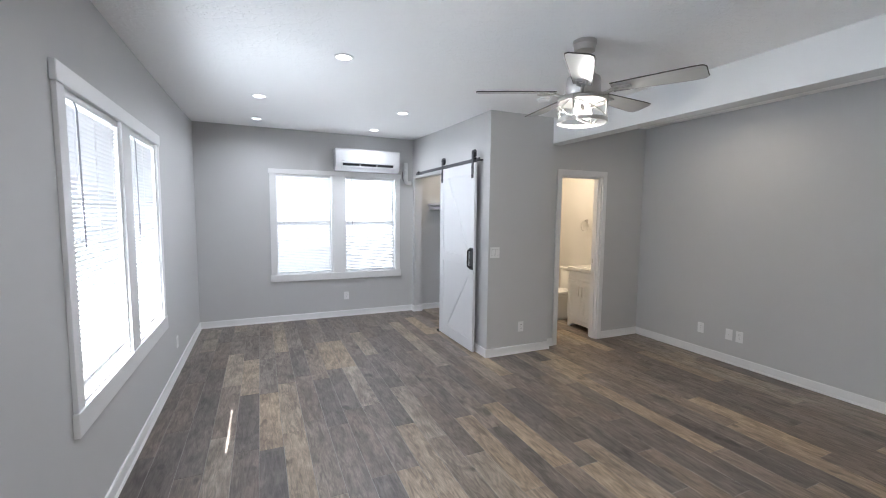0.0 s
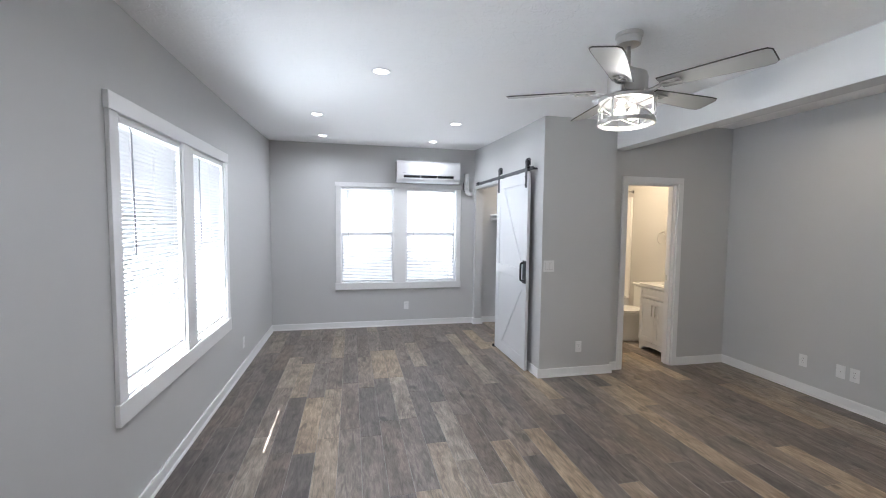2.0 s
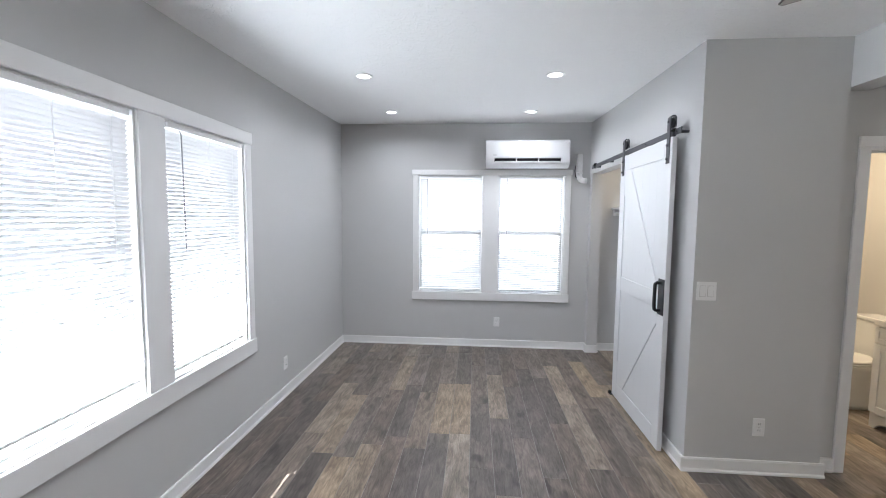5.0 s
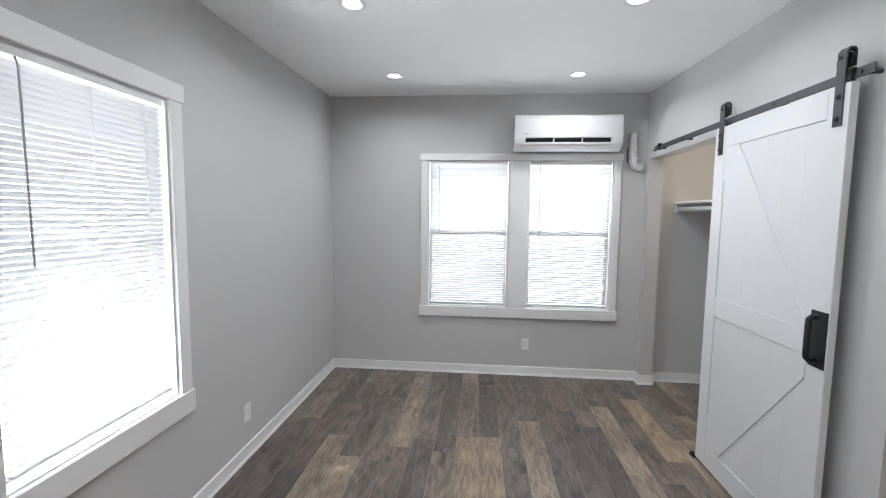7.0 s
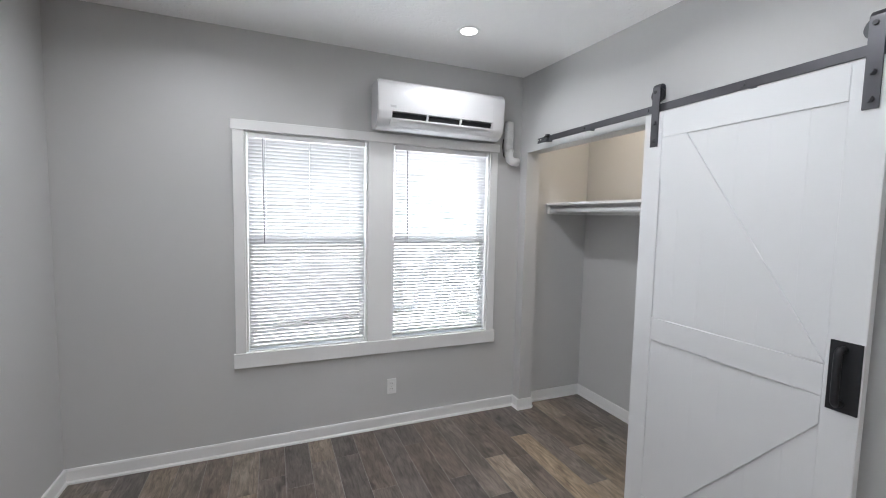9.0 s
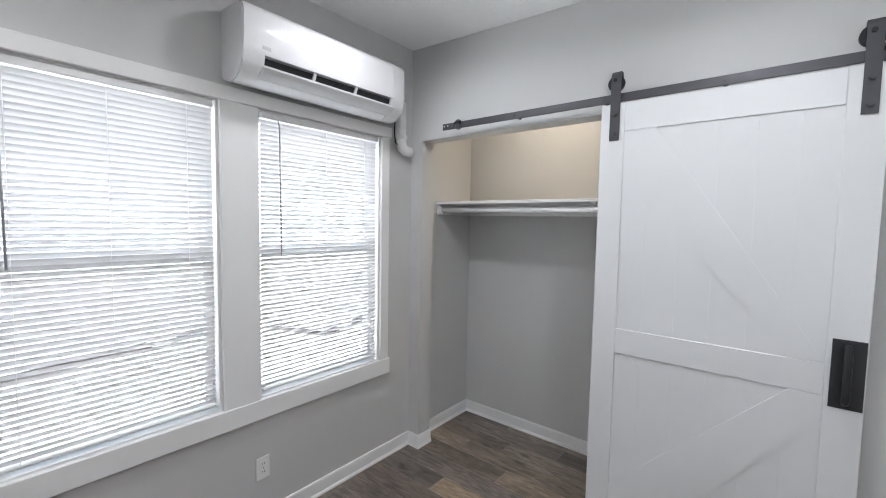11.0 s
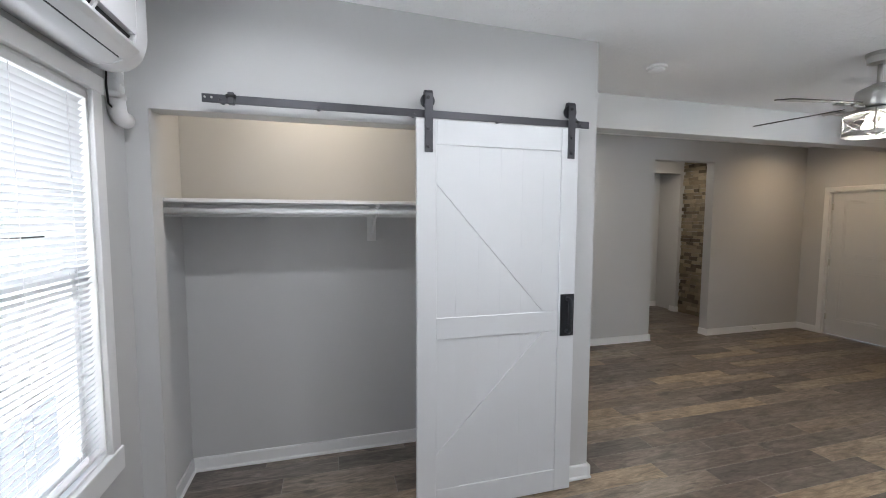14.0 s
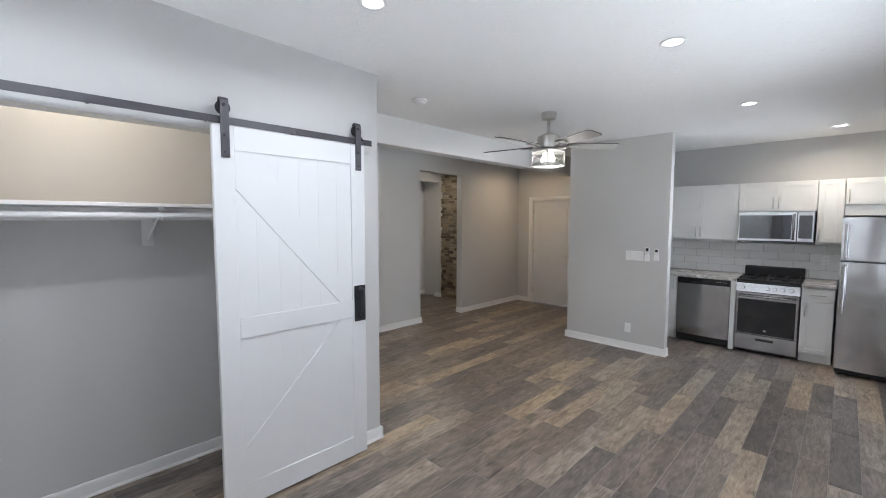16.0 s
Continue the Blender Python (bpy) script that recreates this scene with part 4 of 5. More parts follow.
def vanity():
    t = thing("bathroom_vanity", pose(4.745, 4.62, 0), "white two-door bathroom vanity with a cultured marble top", "vanity")
    x0, x1, y0, y1 = -0.275, 0.30, -0.27, 0.255
    bm = bx(bmesh.new(), x0 + 0.018, x1, y0, y1, 0.105, 0.80)
    bx(bm, x0 + 0.019, x1, y0, y0 + 0.018, 0.0, 0.105)
    bx(bm, x0 + 0.019, x1, y1 - 0.018, y1, 0.0, 0.105)
    part("body", bm, CAB, t)
    arch = [(y0, 0.115), (y0, 0.0), (y0 + 0.04, 0.0), (y0 + 0.065, 0.035), (y0 + 0.11, 0.055), (0, 0.062), (y1 - 0.11, 0.055), (y1 - 0.065, 0.035), (y1 - 0.04, 0.0), (y1, 0.0), (y1, 0.115)]
    part("toe_valance", prism(bmesh.new(), arch, "x", x0, x0 + 0.018), CAB, t)
    part("drawer_front", shaker(y1 - y0 - 0.008, 0.115, 0.018, 0.03, pose(x0, (y0 + y1) / 2, 0.672, 0, 0, -90)), CAB, t)
    dw = (y1 - y0) / 2 - 0.006
    for s in (-1, 1):
        d = part("door", shaker(dw, 0.535, 0.018, 0.055, pose(x0, s * (dw / 2 + 0.002) + (y0 + y1) / 2, 0.125, 0, 0, -90)), CAB, t)
        hy = s * 0.030 + (y0 + y1) / 2
        part("handle", bar_handle((x0 - 0.002, hy, 0.46), (x0 - 0.002, hy, 0.60), (-1, 0, 0)), NICKEL, d, "brushed nickel bar handle")
    bm = bmesh.new()
    bx(bm, x0 - 0.022, x1, y0 - 0.012, y1 + 0.012, 0.80, 0.845, 0.006, 2)
    part("sink_top", bm, PORC, t, "glossy white sink top")
    part("basin_rim", lathe(bmesh.new(), [(0.19, 0.0), (0.185, 0.005), (0.17, 0.004), (0.12, 0.001)], 32, (0.0, 0.0, 0.845)), PORC, t)
    part("back_splash", B(x1 - 0.015, x1, y0, y1, 0.845, 0.92, 0.003), PORC, t)
    bm = cyl(bmesh.new(), (0.2, 0, 0.845), (0.2, 0, 0.95), 0.018)
    tube(bm, [(0.2, 0, 0.93), (0.15, 0, 0.955), (0.08, 0, 0.93)], 0.011, 10)
    part("faucet", bm, CHROME, t, "chrome faucet")
    return t


def shaker(w, h, d, rail, m):
    """A recessed-panel door: local x across, z up from 0, front at y = -d."""
    bm = bmesh.new()
    bx(bm, -w / 2, -w / 2 + rail, -d, 0, 0, h, 0.0012)
    bx(bm, w / 2 - rail, w / 2, -d, 0, 0, h, 0.0012)
    bx(bm, -w / 2 + rail, w / 2 - rail, -d, 0, 0, rail, 0.0012)
    bx(bm, -w / 2 + rail, w / 2 - rail, -d, 0, h - rail, h, 0.0012)
    bx(bm, -w / 2 + rail, w / 2 - rail, -d + 0.009, -0.001, rail, h - rail)
    bm.transform(m)
    return bm


def bar_handle(p0, p1, out, r=0.006, stand=0.028):
    p0, p1, out = Vector(p0), Vector(p1), Vector(out)
    d = (p1 - p0)
    bm = tube(bmesh.new(), [p0 + out * stand, p1 + out * stand], r, 10)
    for u in (0.14, 0.86):
        cyl(bm, p0 + d * u, p0 + d * u + out * stand, r * 0.85, n=8)
    return bm


vanity()


def toilet():
    t = thing("toilet", pose(4.62, 5.27, 0), "white porcelain toilet with a closed lid", "toilet")
    def oval(z, x0, x1, w, n=28):
        return [Vector(((x0 + x1) / 2 + (x1 - x0) / 2 * math.cos(2 * math.pi * k / n), w / 2 * math.sin(2 * math.pi * k / n), z)) for k in range(n)]
    def loft(bm, rings):
        vs = [[bm.verts.new(p) for p in r] for r in rings]
        n = len(vs[0])
        for a, b in zip(vs, vs[1:]):
            for k in range(n):
                f = bm.faces.new((a[k], a[(k + 1) % n], b[(k + 1) % n], b[k]))
                f.smooth = True
        bm.faces.new(vs[0][::-1])
        bm.faces.new(vs[-1])
        return bm
    part("bowl", loft(bmesh.new(), [oval(0, -0.19, 0.30, 0.25), oval(0.03, -0.18, 0.30, 0.235), oval(0.15, -0.16, 0.28, 0.215), oval(0.27, -0.21, 0.26, 0.27), oval(0.345, -0.275, 0.24, 0.35), oval(0.38, -0.285, 0.24, 0.365), oval(0.39, -0.28, 0.24, 0.355)]), PORC, t)
    part("seat", loft(bmesh.new(), [oval(0.391, -0.29, 0.17, 0.37), oval(0.405, -0.295, 0.17, 0.375), oval(0.410, -0.29, 0.17, 0.37)]), PORC, t)
    part("lid", loft(bmesh.new(), [oval(0.411, -0.292, 0.18, 0.372), oval(0.425, -0.295, 0.18, 0.375), oval(0.434, -0.27, 0.16, 0.34)]), PORC, t)
    k = part("tank", B(0.205, 0.405, -0.22, 0.22, 0.37, 0.72, 0.02, 3), PORC, t)
    part("tank_lid", B(0.195, 0.412, -0.23, 0.23, 0.72, 0.755, 0.010, 2), PORC, t)
    part("flush_lever", tube(bmesh.new(), [(0.206, -0.15, 0.655), (0.188, -0.15, 0.655), (0.184, -0.11, 0.65), (0.184, -0.08, 0.645)], 0.008, 8), CHROME, k, "chrome flush lever")
    return t


toilet()
t = thing("towel_ring", pose(5.045, 5.19, 1.475), "brushed nickel towel ring on the wall", "towel ring")
part("mount", lathe(bmesh.new(), [(0.026, 0), (0.026, 0.008), (0.012, 0.014), (0.012, 0.045), (0.008, 0.05)], 20).copy(), NICKEL, t).matrix_local = pose(0, 0, 0, 0, -90, 0)
part("ring", tube(bmesh.new(), [(-0.042, 0.078 * math.sin(a), -0.078 + 0.078 * math.cos(a)) for a in [2 * math.pi * k / 32 for k in range(32)]], 0.0045, 8, closed=True), NICKEL, t)
t = thing("bathtub", pose(4.30, 6.20, 0), "white bathtub with a surround at the end of the bathroom", "bathtub")
part("apron", B(-0.745, 0.745, -0.335, -0.29, 0, 0.44, 0.008, 2), PORC, t)
part("rim", B(-0.745, 0.745, -0.345, 0.345, 0.44, 0.47, 0.010, 2), PORC, t)
part("surround_panel", B(0.728, 0.745, -0.32, 0.345, 0.47, 2.0, 0.003), PORC, t)
part("surround_panel", B(-0.745, 0.728, 0.328, 0.345, 0.47, 2.0, 0.003), PORC, t)
part("surround_trim", B(0.715, 0.745, -0.345, -0.32, 0.47, 2.0, 0.003), PORC, t)
t = thing("curtain_rod", pose(4.30, 5.86, 2.08), "chrome shower curtain rod", "curtain rod")
part("rod", cyl(bmesh.new(), (-0.745, 0, 0), (0.745, 0, 0), 0.0125, n=16), CHROME, t)
for s in (-1, 1):
    part("flange", cyl(bmesh.new(), (s * 0.735, 0, 0), (s * 0.745, 0, 0), 0.028, n=20), CHROME, t)


# ---- entry door ----
t = casing(pose(4.735, -1.08, 0, 0, 0, 180), 0.89, 2.012, 0.12, label="white casing around the entry door")
t = thing("entry_door", pose(4.29, -1.115, 0), "white panelled entry door, closed", "door")
bm = bmesh.new()
bx(bm, -0.42, 0.42, -0.044, 0.0, 0.008, 1.990, 0.002)
part("leaf", bm, DOORW, t)
for za, zb_ in ((1.10, 1.88), (0.22, 0.92)):
    bm = bmesh.new()
    w0, w1 = -0.30, 0.30
    for a in range(2):
        o = 0.028 * a
        bx(bm, w0 + o, w1 - o, 0.0, 0.005, za + o, za + o + 0.016, 0.002)
        bx(bm, w0 + o, w1 - o, 0.0, 0.005, zb_ - o - 0.016, zb_ - o, 0.002)
        bx(bm, w0 + o, w0 + o + 0.016, 0.0, 0.005, za + o + 0.016, zb_ - o - 0.016, 0.002)
        bx(bm, w1 - o - 0.016, w1 - o, 0.0, 0.005, za + o + 0.016, zb_ - o - 0.016, 0.002)
    part("panel_moulding", bm, DOORW, t)
for z in (0.25, 1.02, 1.80):
    bm = cyl(bmesh.new(), (0.428, 0.008, z - 0.045), (0.428, 0.008, z + 0.045), 0.007, n=10)
    bx(bm, 0.410, 0.428, 0.0005, 0.003, z - 0.045, z + 0.045)
    part("hinge", bm, NICKEL, t, "satin nickel hinge")
bm = cyl(bmesh.new(), (-0.36, 0.0, 0.96), (-0.36, 0.012, 0.96), 0.032, n=24)
tube(bm, [(-0.36, 0.01, 0.96), (-0.36, 0.05, 0.96), (-0.34, 0.056, 0.96), (-0.25, 0.054, 0.957)], 0.009, 10)
part("lever_handle", bm, NICKEL, t, "satin nickel lever")
part("deadbolt", cyl(bmesh.new(), (-0.36, 0.0, 1.11), (-0.36, 0.018, 1.11), 0.029, n=24), NICKEL, t)
t = thing("door_stop", pose(X1 - 0.013, -0.20, 0.055), "small nickel spring door stop on the baseboard", "door stop")
part("spring", cyl(bmesh.new(), (0, 0, 0), (-0.065, 0, 0), 0.007, n=10), NICKEL, t)
part("tip", cyl(bmesh.new(), (-0.065, 0, 0), (-0.078, 0, 0), 0.009, n=10), PLASTIC, t)


# ---- kitchen ----
KY, KB = -0.25, -0.88       # front of the base cabinets, the kitchen wall


def base_cabinet(xa, xb, drawer, hinge_right, label):
    t = thing("base_cabinet", pose((xa + xb) / 2, KB, 0), label, "cabinet", "kitchen base cabinets")
    w = xb - xa
    bm = bx(bmesh.new(), -w / 2, w / 2, 0.002, 0.61, 0.105, 0.872)
    bx(bm, -w / 2, w / 2, 0.002, 0.55, 0.0, 0.105)
    part("body", bm, CAB, t)
    top = 0.862
    if drawer:
        d = part("drawer_front", shaker(w - 0.006, 0.145, 0.019, 0.035, pose(0, 0.611, 0.715, 0, 0, 180)), CAB, t)
        part("handle", bar_handle((-0.07, 0.63, 0.79), (0.07, 0.63, 0.79), (0, 1, 0)), NICKEL, d, "brushed nickel bar handle")
        top = 0.71
    d = part("door", shaker(w - 0.006, top - 0.115, 0.019, 0.055, pose(0, 0.611, 0.113, 0, 0, 180)), CAB, t)
    hx = (w / 2 - 0.035) * (1 if hinge_right else -1)
    part("handle", bar_handle((hx, 0.63, top - 0.17), (hx, 0.63, top - 0.03), (0, 1, 0)), NICKEL, d, "brushed nickel bar handle")
    return t


def wall_cabinet(xa, xb, za, zb_, doors, handle_z=None, label="white shaker wall cabinet", depth=0.33, side=1):
    t = thing("wall_cabinet", pose((xa + xb) / 2, KB, za), label, "cabinet", "kitchen wall cabinets")
    w, h = xb - xa, zb_ - za
    part("body", B(-w / 2, w / 2, 0.002, depth - 0.02, 0, h), CAB, t)
    dw = w / doors
    for k in range(doors):
        cx = -w / 2 + (k + 0.5) * dw
        d = part("door", shaker(dw - 0.004, h - 0.006, 0.019, 0.055, pose(cx, depth - 0.0195, 0.003, 0, 0, 180)), CAB, t)
        s = (1 if k == 0 else -1) if doors == 2 else side
        hx = cx + s * (dw / 2 - 0.028)
        part("handle", bar_handle((hx, depth - 0.0005, 0.03), (hx, depth - 0.0005, 0.17), (0, 1, 0)), NICKEL, d, "brushed nickel bar handle")
    return t


base_cabinet(1.915, 2.35, False, False, "white shaker base cabinet with one door")
base_cabinet(2.355, 2.925, False, False, "white shaker base cabinet beside the partition")
base_cabinet(0.350, 0.630, True, True, "narrow white base cabinet with a drawer")
solid("end_panel", B(1.252, 1.302, KB, -0.245, 0.0, 0.872, 0.001), CAB, "white panel between dishwasher and range", "panel", kind="")
wall_cabinet(1.315, 2.195, 1.372, 2.10, 2, label="white shaker wall cabinet with two doors")
wall_cabinet(2.20, 2.925, 1.372, 2.10, 2, label="white shaker wall cabinet beside the partition")
wall_cabinet(0.557, 1.31, 1.742, 2.10, 2, label="short white wall cabinet over the microwave")
wall_cabinet(0.327, 0.552, 1.372, 2.10, 1, label="narrow white wall cabinet with one door", side=1)
wall_cabinet(-0.262, 0.322, 1.805, 2.10, 1, label="white wall cabinet over the refrigerator", depth=0.36)

for xa, xb in ((1.252, 2.925), (0.342, 0.632)):
    t = thing("countertop", pose((xa + xb) / 2, KB, 0.872), "pale grey veined laminate countertop", "countertop")
    w = xb - xa
    part("slab", B(-w / 2, w / 2, 0.002, 0.655, 0.0, 0.038, 0.006, 2), COUNTER, t)

# backsplash tiles, 100 x 305 mm, staggered
solid("backsplash", B(0.30, 2.93, KB, KB + 0.004, 0.905, 1.372), GROUT_AND_GAP, "grey grout behind white subway tiles", "backsplash")
bs = bpy.data.objects["backsplash"]
TILES = {}
for row in range(5):
    z = 0.915 + row * 0.102
    h = min(0.0995, 1.371 - z)
    x = 0.302 - (0.153 if row % 2 else 0.0)
    while x < 2.92:
        a, b = max(x, 0.302), min(x + 0.3045, 2.925)
        if b - a > 0.02:
            key = (round(b - a, 3), round(h, 3))
            if key not in TILES:
                TILES[key] = mesh_of("tile", B(-(b - a) / 2 + 0.001, (b - a) / 2 - 0.001, 0, 0.007, 0, h, 0.0018), TILE)
            o = new("tile", TILES[key])
            o.parent = bs
            o.location = ((a + b) / 2, KB + 0.0035, z)
        x += 0.3065
outlet(pose(0.46, KB + 0.0105, 1.14, 0, 0, 180))


def bowed(x0, x1, y0, y1, bulge, z0, z1, bev):
    """A door whose front bows outwards by bulge at its middle."""
    n = 12
    front = [(x1 + (x0 - x1) * k / n, y1 - bulge * (2 * k / n - 1) ** 2) for k in range(n + 1)]
    bm = prism(bmesh.new(), [(x0, y0), (x1, y0)] + front, "z", z0, z1, bev)
    for f in bm.faces:
        f.smooth = True
    return bm


def dishwasher():
    t = thing("dishwasher", pose(1.608, KB, 0), "stainless steel dishwasher with a dark control strip", "dishwasher")
    part("tub", B(-0.298, 0.298, 0.01, 0.60, 0.02, 0.865), DARK, t)
    part("toe_panel", B(-0.295, 0.295, 0.55, 0.575, 0.01, 0.10), DARK, t)
    part("door", bowed(-0.296, 0.296, 0.602, 0.646, 0.010, 0.105, 0.790, 0.003), STEEL, t)
    c = part("control_strip", B(-0.296, 0.296, 0.602, 0.638, 0.793, 0.862, 0.005, 2), GLASSBLACK, t, "glossy black control strip")
    part("pocket_handle", B(-0.13, 0.13, 0.636, 0.642, 0.802, 0.822, 0.002), DARK, c)
    for k in range(4):
        part("indicator", B(-0.26 + 0.03 * k, -0.245 + 0.03 * k, 0.6378, 0.6388, 0.835, 0.838), PLASTIC, c)
    return t


def cooking_range():
    t = thing("gas_range", pose(0.942, KB, 0), "stainless steel gas range with a black cooktop", "stove")
    w = 0.604
    x0, x1 = -w / 2, w / 2
    part("body", B(x0, x1, 0.02, 0.62, 0.03, 0.885), GREYMETAL, t)
    part("drawer", B(x0 + 0.002, x1 - 0.002, 0.622, 0.652, 0.045, 0.235, 0.004), STEEL, t)
    part("drawer_pull", B(-0.085, 0.085, 0.650, 0.655, 0.165, 0.195, 0.003), DARK, t, "black recessed pull")
    d = part("oven_door", B(x0 + 0.002, x1 - 0.002, 0.622, 0.658, 0.240, 0.755, 0.004), STEEL, t)
    part("oven_window", B(x0 + 0.028, x1 - 0.028, 0.656, 0.662, 0.250, 0.672, 0.002), GLASSBLACK, d, "black glass oven window")
    part("badge", cyl(bmesh.new(), (0.0, 0.6615, 0.30), (0.0, 0.664, 0.30), 0.014, n=20), STEEL, d, "round blank badge")
    part("handle", bar_handle((x0 + 0.03, 0.658, 0.715), (x1 - 0.03, 0.658, 0.715), (0, 1, 0), 0.0115, 0.045), STEEL, d, "steel bar handle")
    p = part("control_panel", prism(bmesh.new(), [(0.60, 0.76), (0.660, 0.76), (0.645, 0.862), (0.60, 0.880)], "x", x0, x1, 0.002), STEEL, t)
    for x in (0.235, -0.005, -0.075, -0.148, -0.225):
        bm = cyl(bmesh.new(), (x, 0.650, 0.812), (x, 0.662, 0.814), 0.027, n=24)
        cyl(bm, (x, 0.660, 0.814), (x, 0.690, 0.818), 0.022, 0.018, 24)
        part("knob", bm, STEEL, p, "steel burner knob")
    part("cooktop", B(x0, x1, 0.03, 0.645, 0.885, 0.905, 0.006, 2), CASTIRON, t, "black cooktop")
    for cx in (-0.15, 0.15):
        bm = bmesh.new()
        a, b, y0, y1, z = cx - 0.13, cx + 0.13, 0.11, 0.60, 0.935
        for y in (y0, (y0 + y1) / 2, y1):
            bx(bm, a, b, y - 0.006, y + 0.006, z - 0.012, z, 0.002)
        for x in (a + 0.006, cx, b - 0.006):
            bx(bm, x - 0.006, x + 0.006, y0, y1, z - 0.011, z + 0.001, 0.002)
        for x in (a + 0.006, b - 0.006):
            for y in (y0, y1):
                bx(bm, x - 0.006, x + 0.006, y - 0.006, y + 0.006, 0.904, z - 0.01)
        part("grate", bm, CASTIRON, t, "cast iron grate")
        for y in (0.23, 0.48):
            part("burner", lathe(bmesh.new(), [(0.045, 0.905), (0.045, 0.916), (0.034, 0.918), (0.034, 0.925), (0.02, 0.927)], 24, (cx, y, 0)), CASTIRON, t)
    part("backguard", prism(bmesh.new(), [(0.02, 0.885), (0.085, 0.885), (0.075, 1.015), (0.045, 1.03), (0.02, 1.03)], "x", x0, x1, 0.004), CASTIRON, t, "black backguard")
    return t


def microwave():
    t = thing("microwave", pose(0.935, KB, 1.345), "stainless steel over-the-range microwave", "microwave")
    w, h = 0.735, 0.392
    x0, x1 = -w / 2, w / 2
    part("body", B(x0, x1, 0.002, 0.36, 0, h, 0.003), GREYMETAL, t)
    d = part("door", B(x0 + 0.155, x1, 0.361, 0.395, 0.028, h - 0.002, 0.004), STEEL, t)
    part("window", B(x0 + 0.205, x1 - 0.022, 0.393, 0.398, 0.058, h - 0.045, 0.002), GLASSBLACK, d, "dark glass window")
    part("handle", bar_handle((x0 + 0.185, 0.395, 0.05), (x0 + 0.185, 0.395, h - 0.03), (0, 1, 0), 0.011, 0.035), STEEL, d, "steel bar handle")
    c = part("control_panel", B(x0, x0 + 0.152, 0.361, 0.393, 0.028, h - 0.002, 0.004), STEEL, t)
    part("keypad", B(x0 + 0.018, x0 + 0.138, 0.392, 0.3945, 0.07, h - 0.05, 0.001), GLASSBLACK, c, "black keypad")
    part("vent_strip", B(x0, x1, 0.361, 0.388, 0.0, 0.026, 0.002), GLASSBLACK, t)
    return t


def refrigerator():
    t = thing("refrigerator", pose(0.051, KB, 0), "stainless steel top-freezer refrigerator", "refrigerator")
    w = 0.555
    x0, x1 = -w / 2, w / 2
    part("cabinet", B(x0 + 0.004, x1 - 0.004, 0.03, 0.83, 0.03, 1.655, 0.004), GREYMETAL, t)
    f = part("freezer_door", bowed(x0, x1, 0.838, 0.905, 0.022, 1.215, 1.662, 0.006), STEEL, t)
    g = part("fridge_door", bowed(x0, x1, 0.838, 0.905, 0.022, 0.07, 1.200, 0.006), STEEL, t)
    for o, za, zb_ in ((f, 1.235, 1.60), (g, 0.66, 1.17)):
        bm = bmesh.new()
        bx(bm, x1 - 0.045, x1 - 0.018, 0.925, 0.945, za, zb_, 0.007, 2)
        bx(bm, x1 - 0.042, x1 - 0.021, 0.880, 0.93, za + 0.005, za + 0.035, 0.004)
        bx(bm, x1 - 0.042, x1 - 0.021, 0.880, 0.93, zb_ - 0.035, zb_ - 0.005, 0.004)
        part("handle", bm, STEEL, o, "steel grip handle")
    part("hinge_cover", B(x0 + 0.02, x0 + 0.08, 0.80, 0.88, 1.655, 1.675, 0.004), GREYMETAL, t)
    part("kick_plate", B(x0 + 0.01, x1 - 0.01, 0.80, 0.85, 0.02, 0.068), DARK, t)
    for x in (x0 + 0.05, x1 - 0.05):
        part("foot", cyl(bmesh.new(), (x, 0.8, 0), (x, 0.8, 0.035), 0.015, n=12), RUBBER, t)
    return t


solid("filler_panel", B(-0.262, 0.322, KB + 0.002, KB + 0.335, 1.685, 1.803, 0.001), CAB, "plain white filler panel above the refrigerator", "panel", kind="")
dishwasher()
cooking_range()
microwave()
refrigerator()


# ---- outside the far window: parked cars ----
def parked_car(m, paint, label):
    t = thing("parked_car", m, label, "car", "cars parked outside")
    side = [(-2.1, 0.16), (-2.15, 0.75), (-1.95, 0.92), (-1.25, 0.98), (-0.70, 1.42), (0.75, 1.45), (1.45, 1.02), (2.10, 0.88), (2.18, 0.55), (2.1, 0.16)]
    part("body", prism(bmesh.new(), side, "y", -0.86, 0.86, 0.07), paint, t)
    for s in (-1, 1):
        glass = [(-1.12, 0.99), (-0.66, 1.36), (0.70, 1.39), (1.30, 1.03)]
        part("side_window", prism(bmesh.new(), glass, "y", s * 0.861, s * 0.868), CARGLASS, t)
        for x in (-1.35, 1.35):
            wh = part("wheel", cyl(bmesh.new(), (x, s * 0.72, 0.32), (x, s * 0.90, 0.32), 0.32, n=28), TYRE, t)
            part("rim", cyl(bmesh.new(), (x, s * 0.895, 0.32), (x, s * 0.91, 0.32), 0.20, n=20), CHROME, wh)
    return t


parked_car(pose(7.4, 13.4, -0.95, 0, 0, 20), mat("car_paint_pale_grey", (0.45, 0.45, 0.46), 0.3, 0.2, coat=0.5), "pale grey parked car seen through the blinds")
parked_car(pose(1.8, 14.2, -0.95, 0, 0, 15), mat("car_paint_silver", (0.55, 0.56, 0.58), 0.25, 0.4, coat=0.6), "silver parked car seen through the blinds")
parked_car(pose(13.2, 15.4, -0.95, 0, 0, 20), mat("car_paint_light_blue", (0.42, 0.48, 0.55), 0.25, 0.3, coat=0.6), "light blue parked car seen through the blinds")


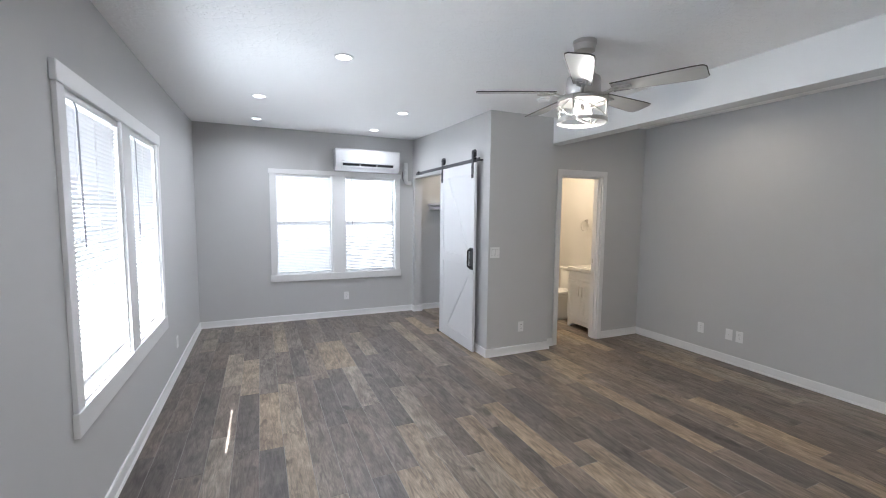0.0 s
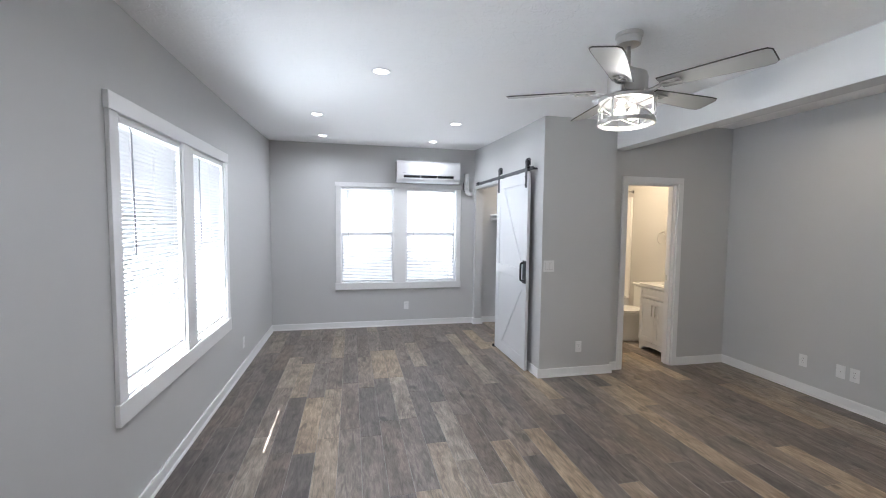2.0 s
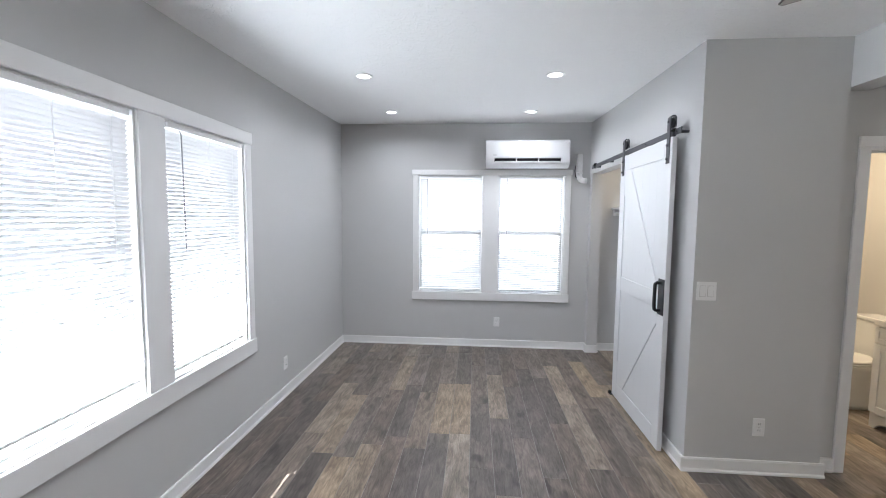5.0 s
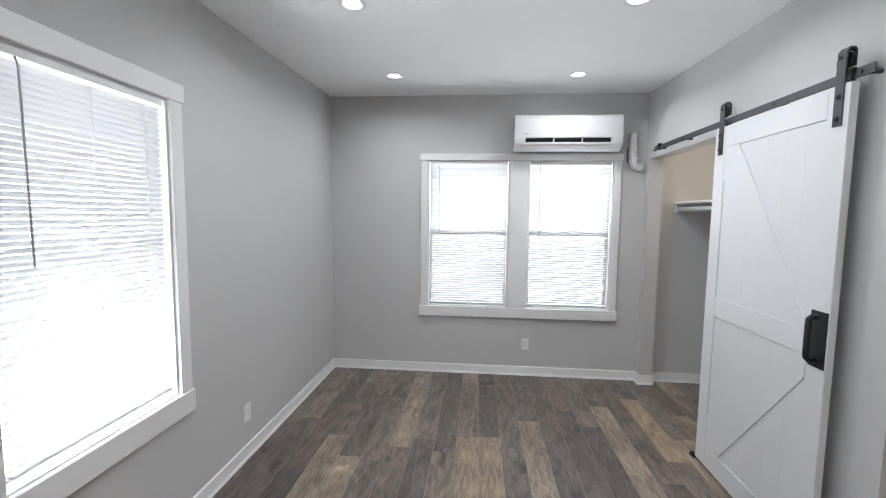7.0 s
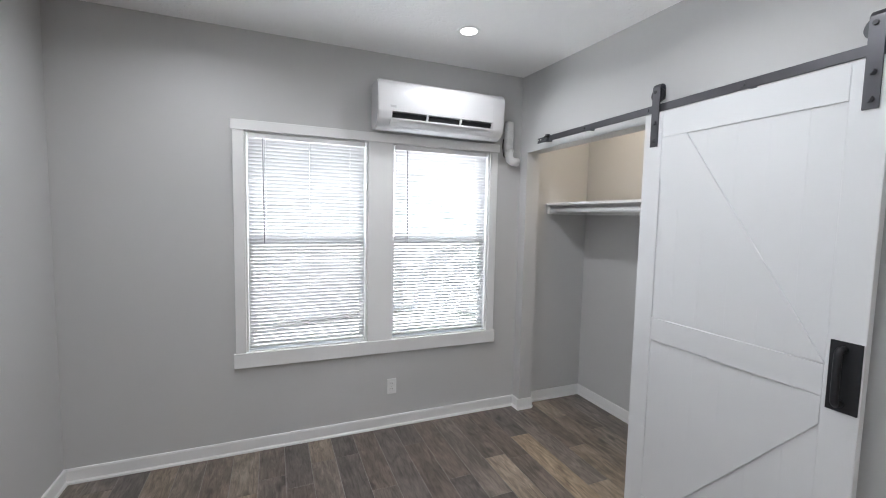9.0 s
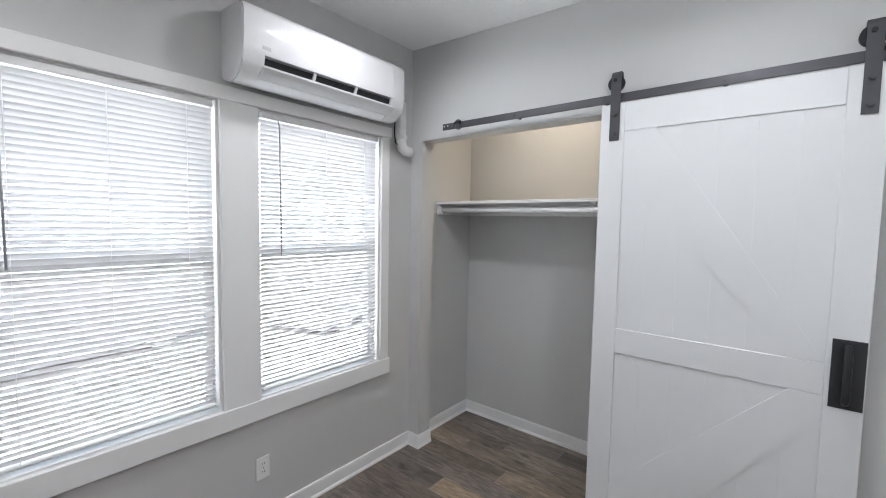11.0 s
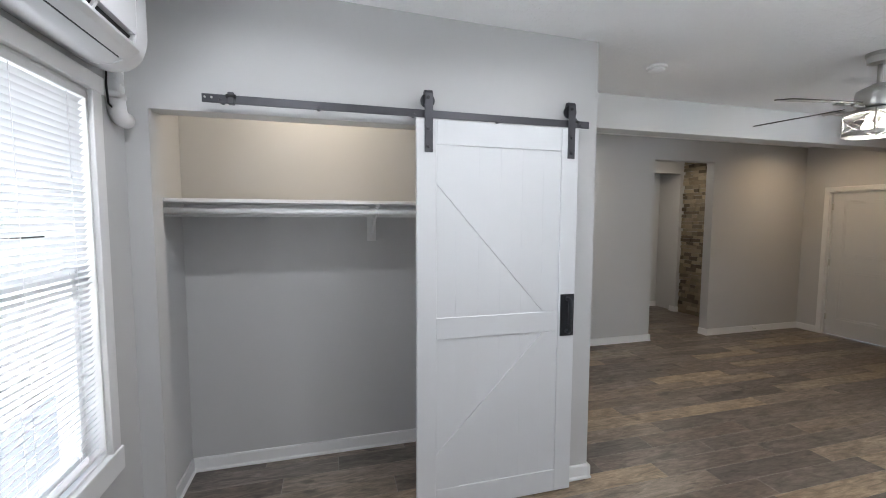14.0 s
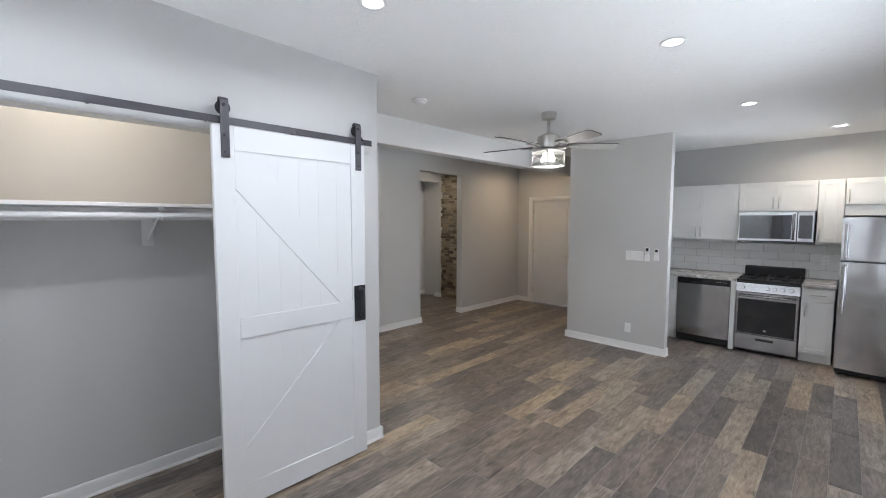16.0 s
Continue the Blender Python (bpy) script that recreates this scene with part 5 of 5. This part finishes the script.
# ---- ledge stone wall in the hall ----
stone_wall = bpy.data.objects["wall_hall_stone_backing"]
rs = random.Random(11)
z = 0.004
STONES = []
for k in range(14):
    bm = bx(bmesh.new(), -0.5, 0.5, -0.5, 0.5, -0.5, 0.5)
    for v in bm.verts:
        v.co += Vector((rs.uniform(-0.03, 0.03), rs.uniform(-0.16, 0.16), rs.uniform(-0.07, 0.07)))
    STONES.append(mesh_of("stone", bm, STONE))
n_st = 0
while z < 2.66:
    h = rs.choice((0.05, 0.06, 0.07))
    x = X1 + 0.12 - rs.uniform(0, 0.1)
    while x < 6.37:
        w = rs.uniform(0.09, 0.21) if x > 5.6 else rs.uniform(0.25, 0.4)
        a, b = max(x, X1 + 0.122), min(x + w, 6.375)
        if b - a > 0.03 and n_st < 300:
            o = new("stone", STONES[rs.randrange(14)])
            o.parent = stone_wall
            d = rs.uniform(0.03, 0.05)
            o.matrix_local = Matrix.LocRotScale(((a + b) / 2, -0.235 + d / 2, z + h / 2), None, (b - a - 0.006, d, h - 0.006))
            n_st += 1
        x += w
    z += h


# ---- floor planks, each a piece of its own, 152 x 914 mm, laid along y ----
PW, PL = 0.1524, 0.9144
floor_ob = bpy.data.objects["floor"]


def plank_bm(bm, cx, cy, w, l):
    e = 0.0012
    g = 0.0013
    top = [(-w / 2 + g + e, -l / 2 + g + e), (w / 2 - g - e, -l / 2 + g + e), (w / 2 - g - e, l / 2 - g - e), (-w / 2 + g + e, l / 2 - g - e)]
    low = [(-w / 2 + g, -l / 2 + g), (w / 2 - g, -l / 2 + g), (w / 2 - g, l / 2 - g), (-w / 2 + g, l / 2 - g)]
    vt = [bm.verts.new((cx + x, cy + y, 0.0)) for x, y in top]
    vl = [bm.verts.new((cx + x, cy + y, -0.0012)) for x, y in low]
    vb = [bm.verts.new((cx + x, cy + y, -0.006)) for x, y in low]
    bm.faces.new(vt)
    for a, b in ((vl, vt), (vb, vl)):
        for k in range(4):
            bm.faces.new((a[k], a[(k + 1) % 4], b[(k + 1) % 4], b[k]))


PIECES = {}


def plank_mesh(l):
    key = round(l, 3)
    if key not in PIECES:
        bm = bmesh.new()
        plank_bm(bm, 0, 0, PW, l)
        PIECES[key] = mesh_of("plank", bm, PLANK)
    return PIECES[key]


# end joints of some courses, y
JOINTS = {5: 3.17, 7: 3.455, 8: 2.40, 10: 2.62, 11: 3.13, 12: 2.88, 13: 2.60, 15: 2.84, 17: 3.13}
rest = bmesh.new()
rng = random.Random(5)
FX0, FX1, FY0, FY1 = -0.27, 5.06, -1.20, 6.62
col = 0
x = FX0 + 0.0044
count = 0
while x < 7.0:
    off = FY0 - (JOINTS[col] - 5 * PL) if col in JOINTS else (0.0, 0.61, 0.305, 0.80, 0.15, 0.46)[col % 6] + rng.uniform(-0.04, 0.04)
    y = FY0 - off
    while y < FY1:
        a, b = max(y, FY0), min(y + PL, FY1)
        if b - a > 0.05:
            cx, cy = x + PW / 2 - 0.04, (a + b) / 2
            main = (x < 3.0 and cy > -0.4) or (x < FX1 and -1.1 < cy < 4.0)
            if main and count < 300 and x < FX1 - 0.1:
                o = new("plank", plank_mesh(b - a))
                o.parent = floor_ob
                o.location = (cx, cy, 0)
                count += 1
            else:
                plank_bm(rest, cx, cy, PW, b - a)
        y += PL
    x += PW
    col += 1
ob = new("plank_field", mesh_of("plank_field", rest, PLANK_I))
ob.parent = floor_ob
tagged(ob, kind="stuff")
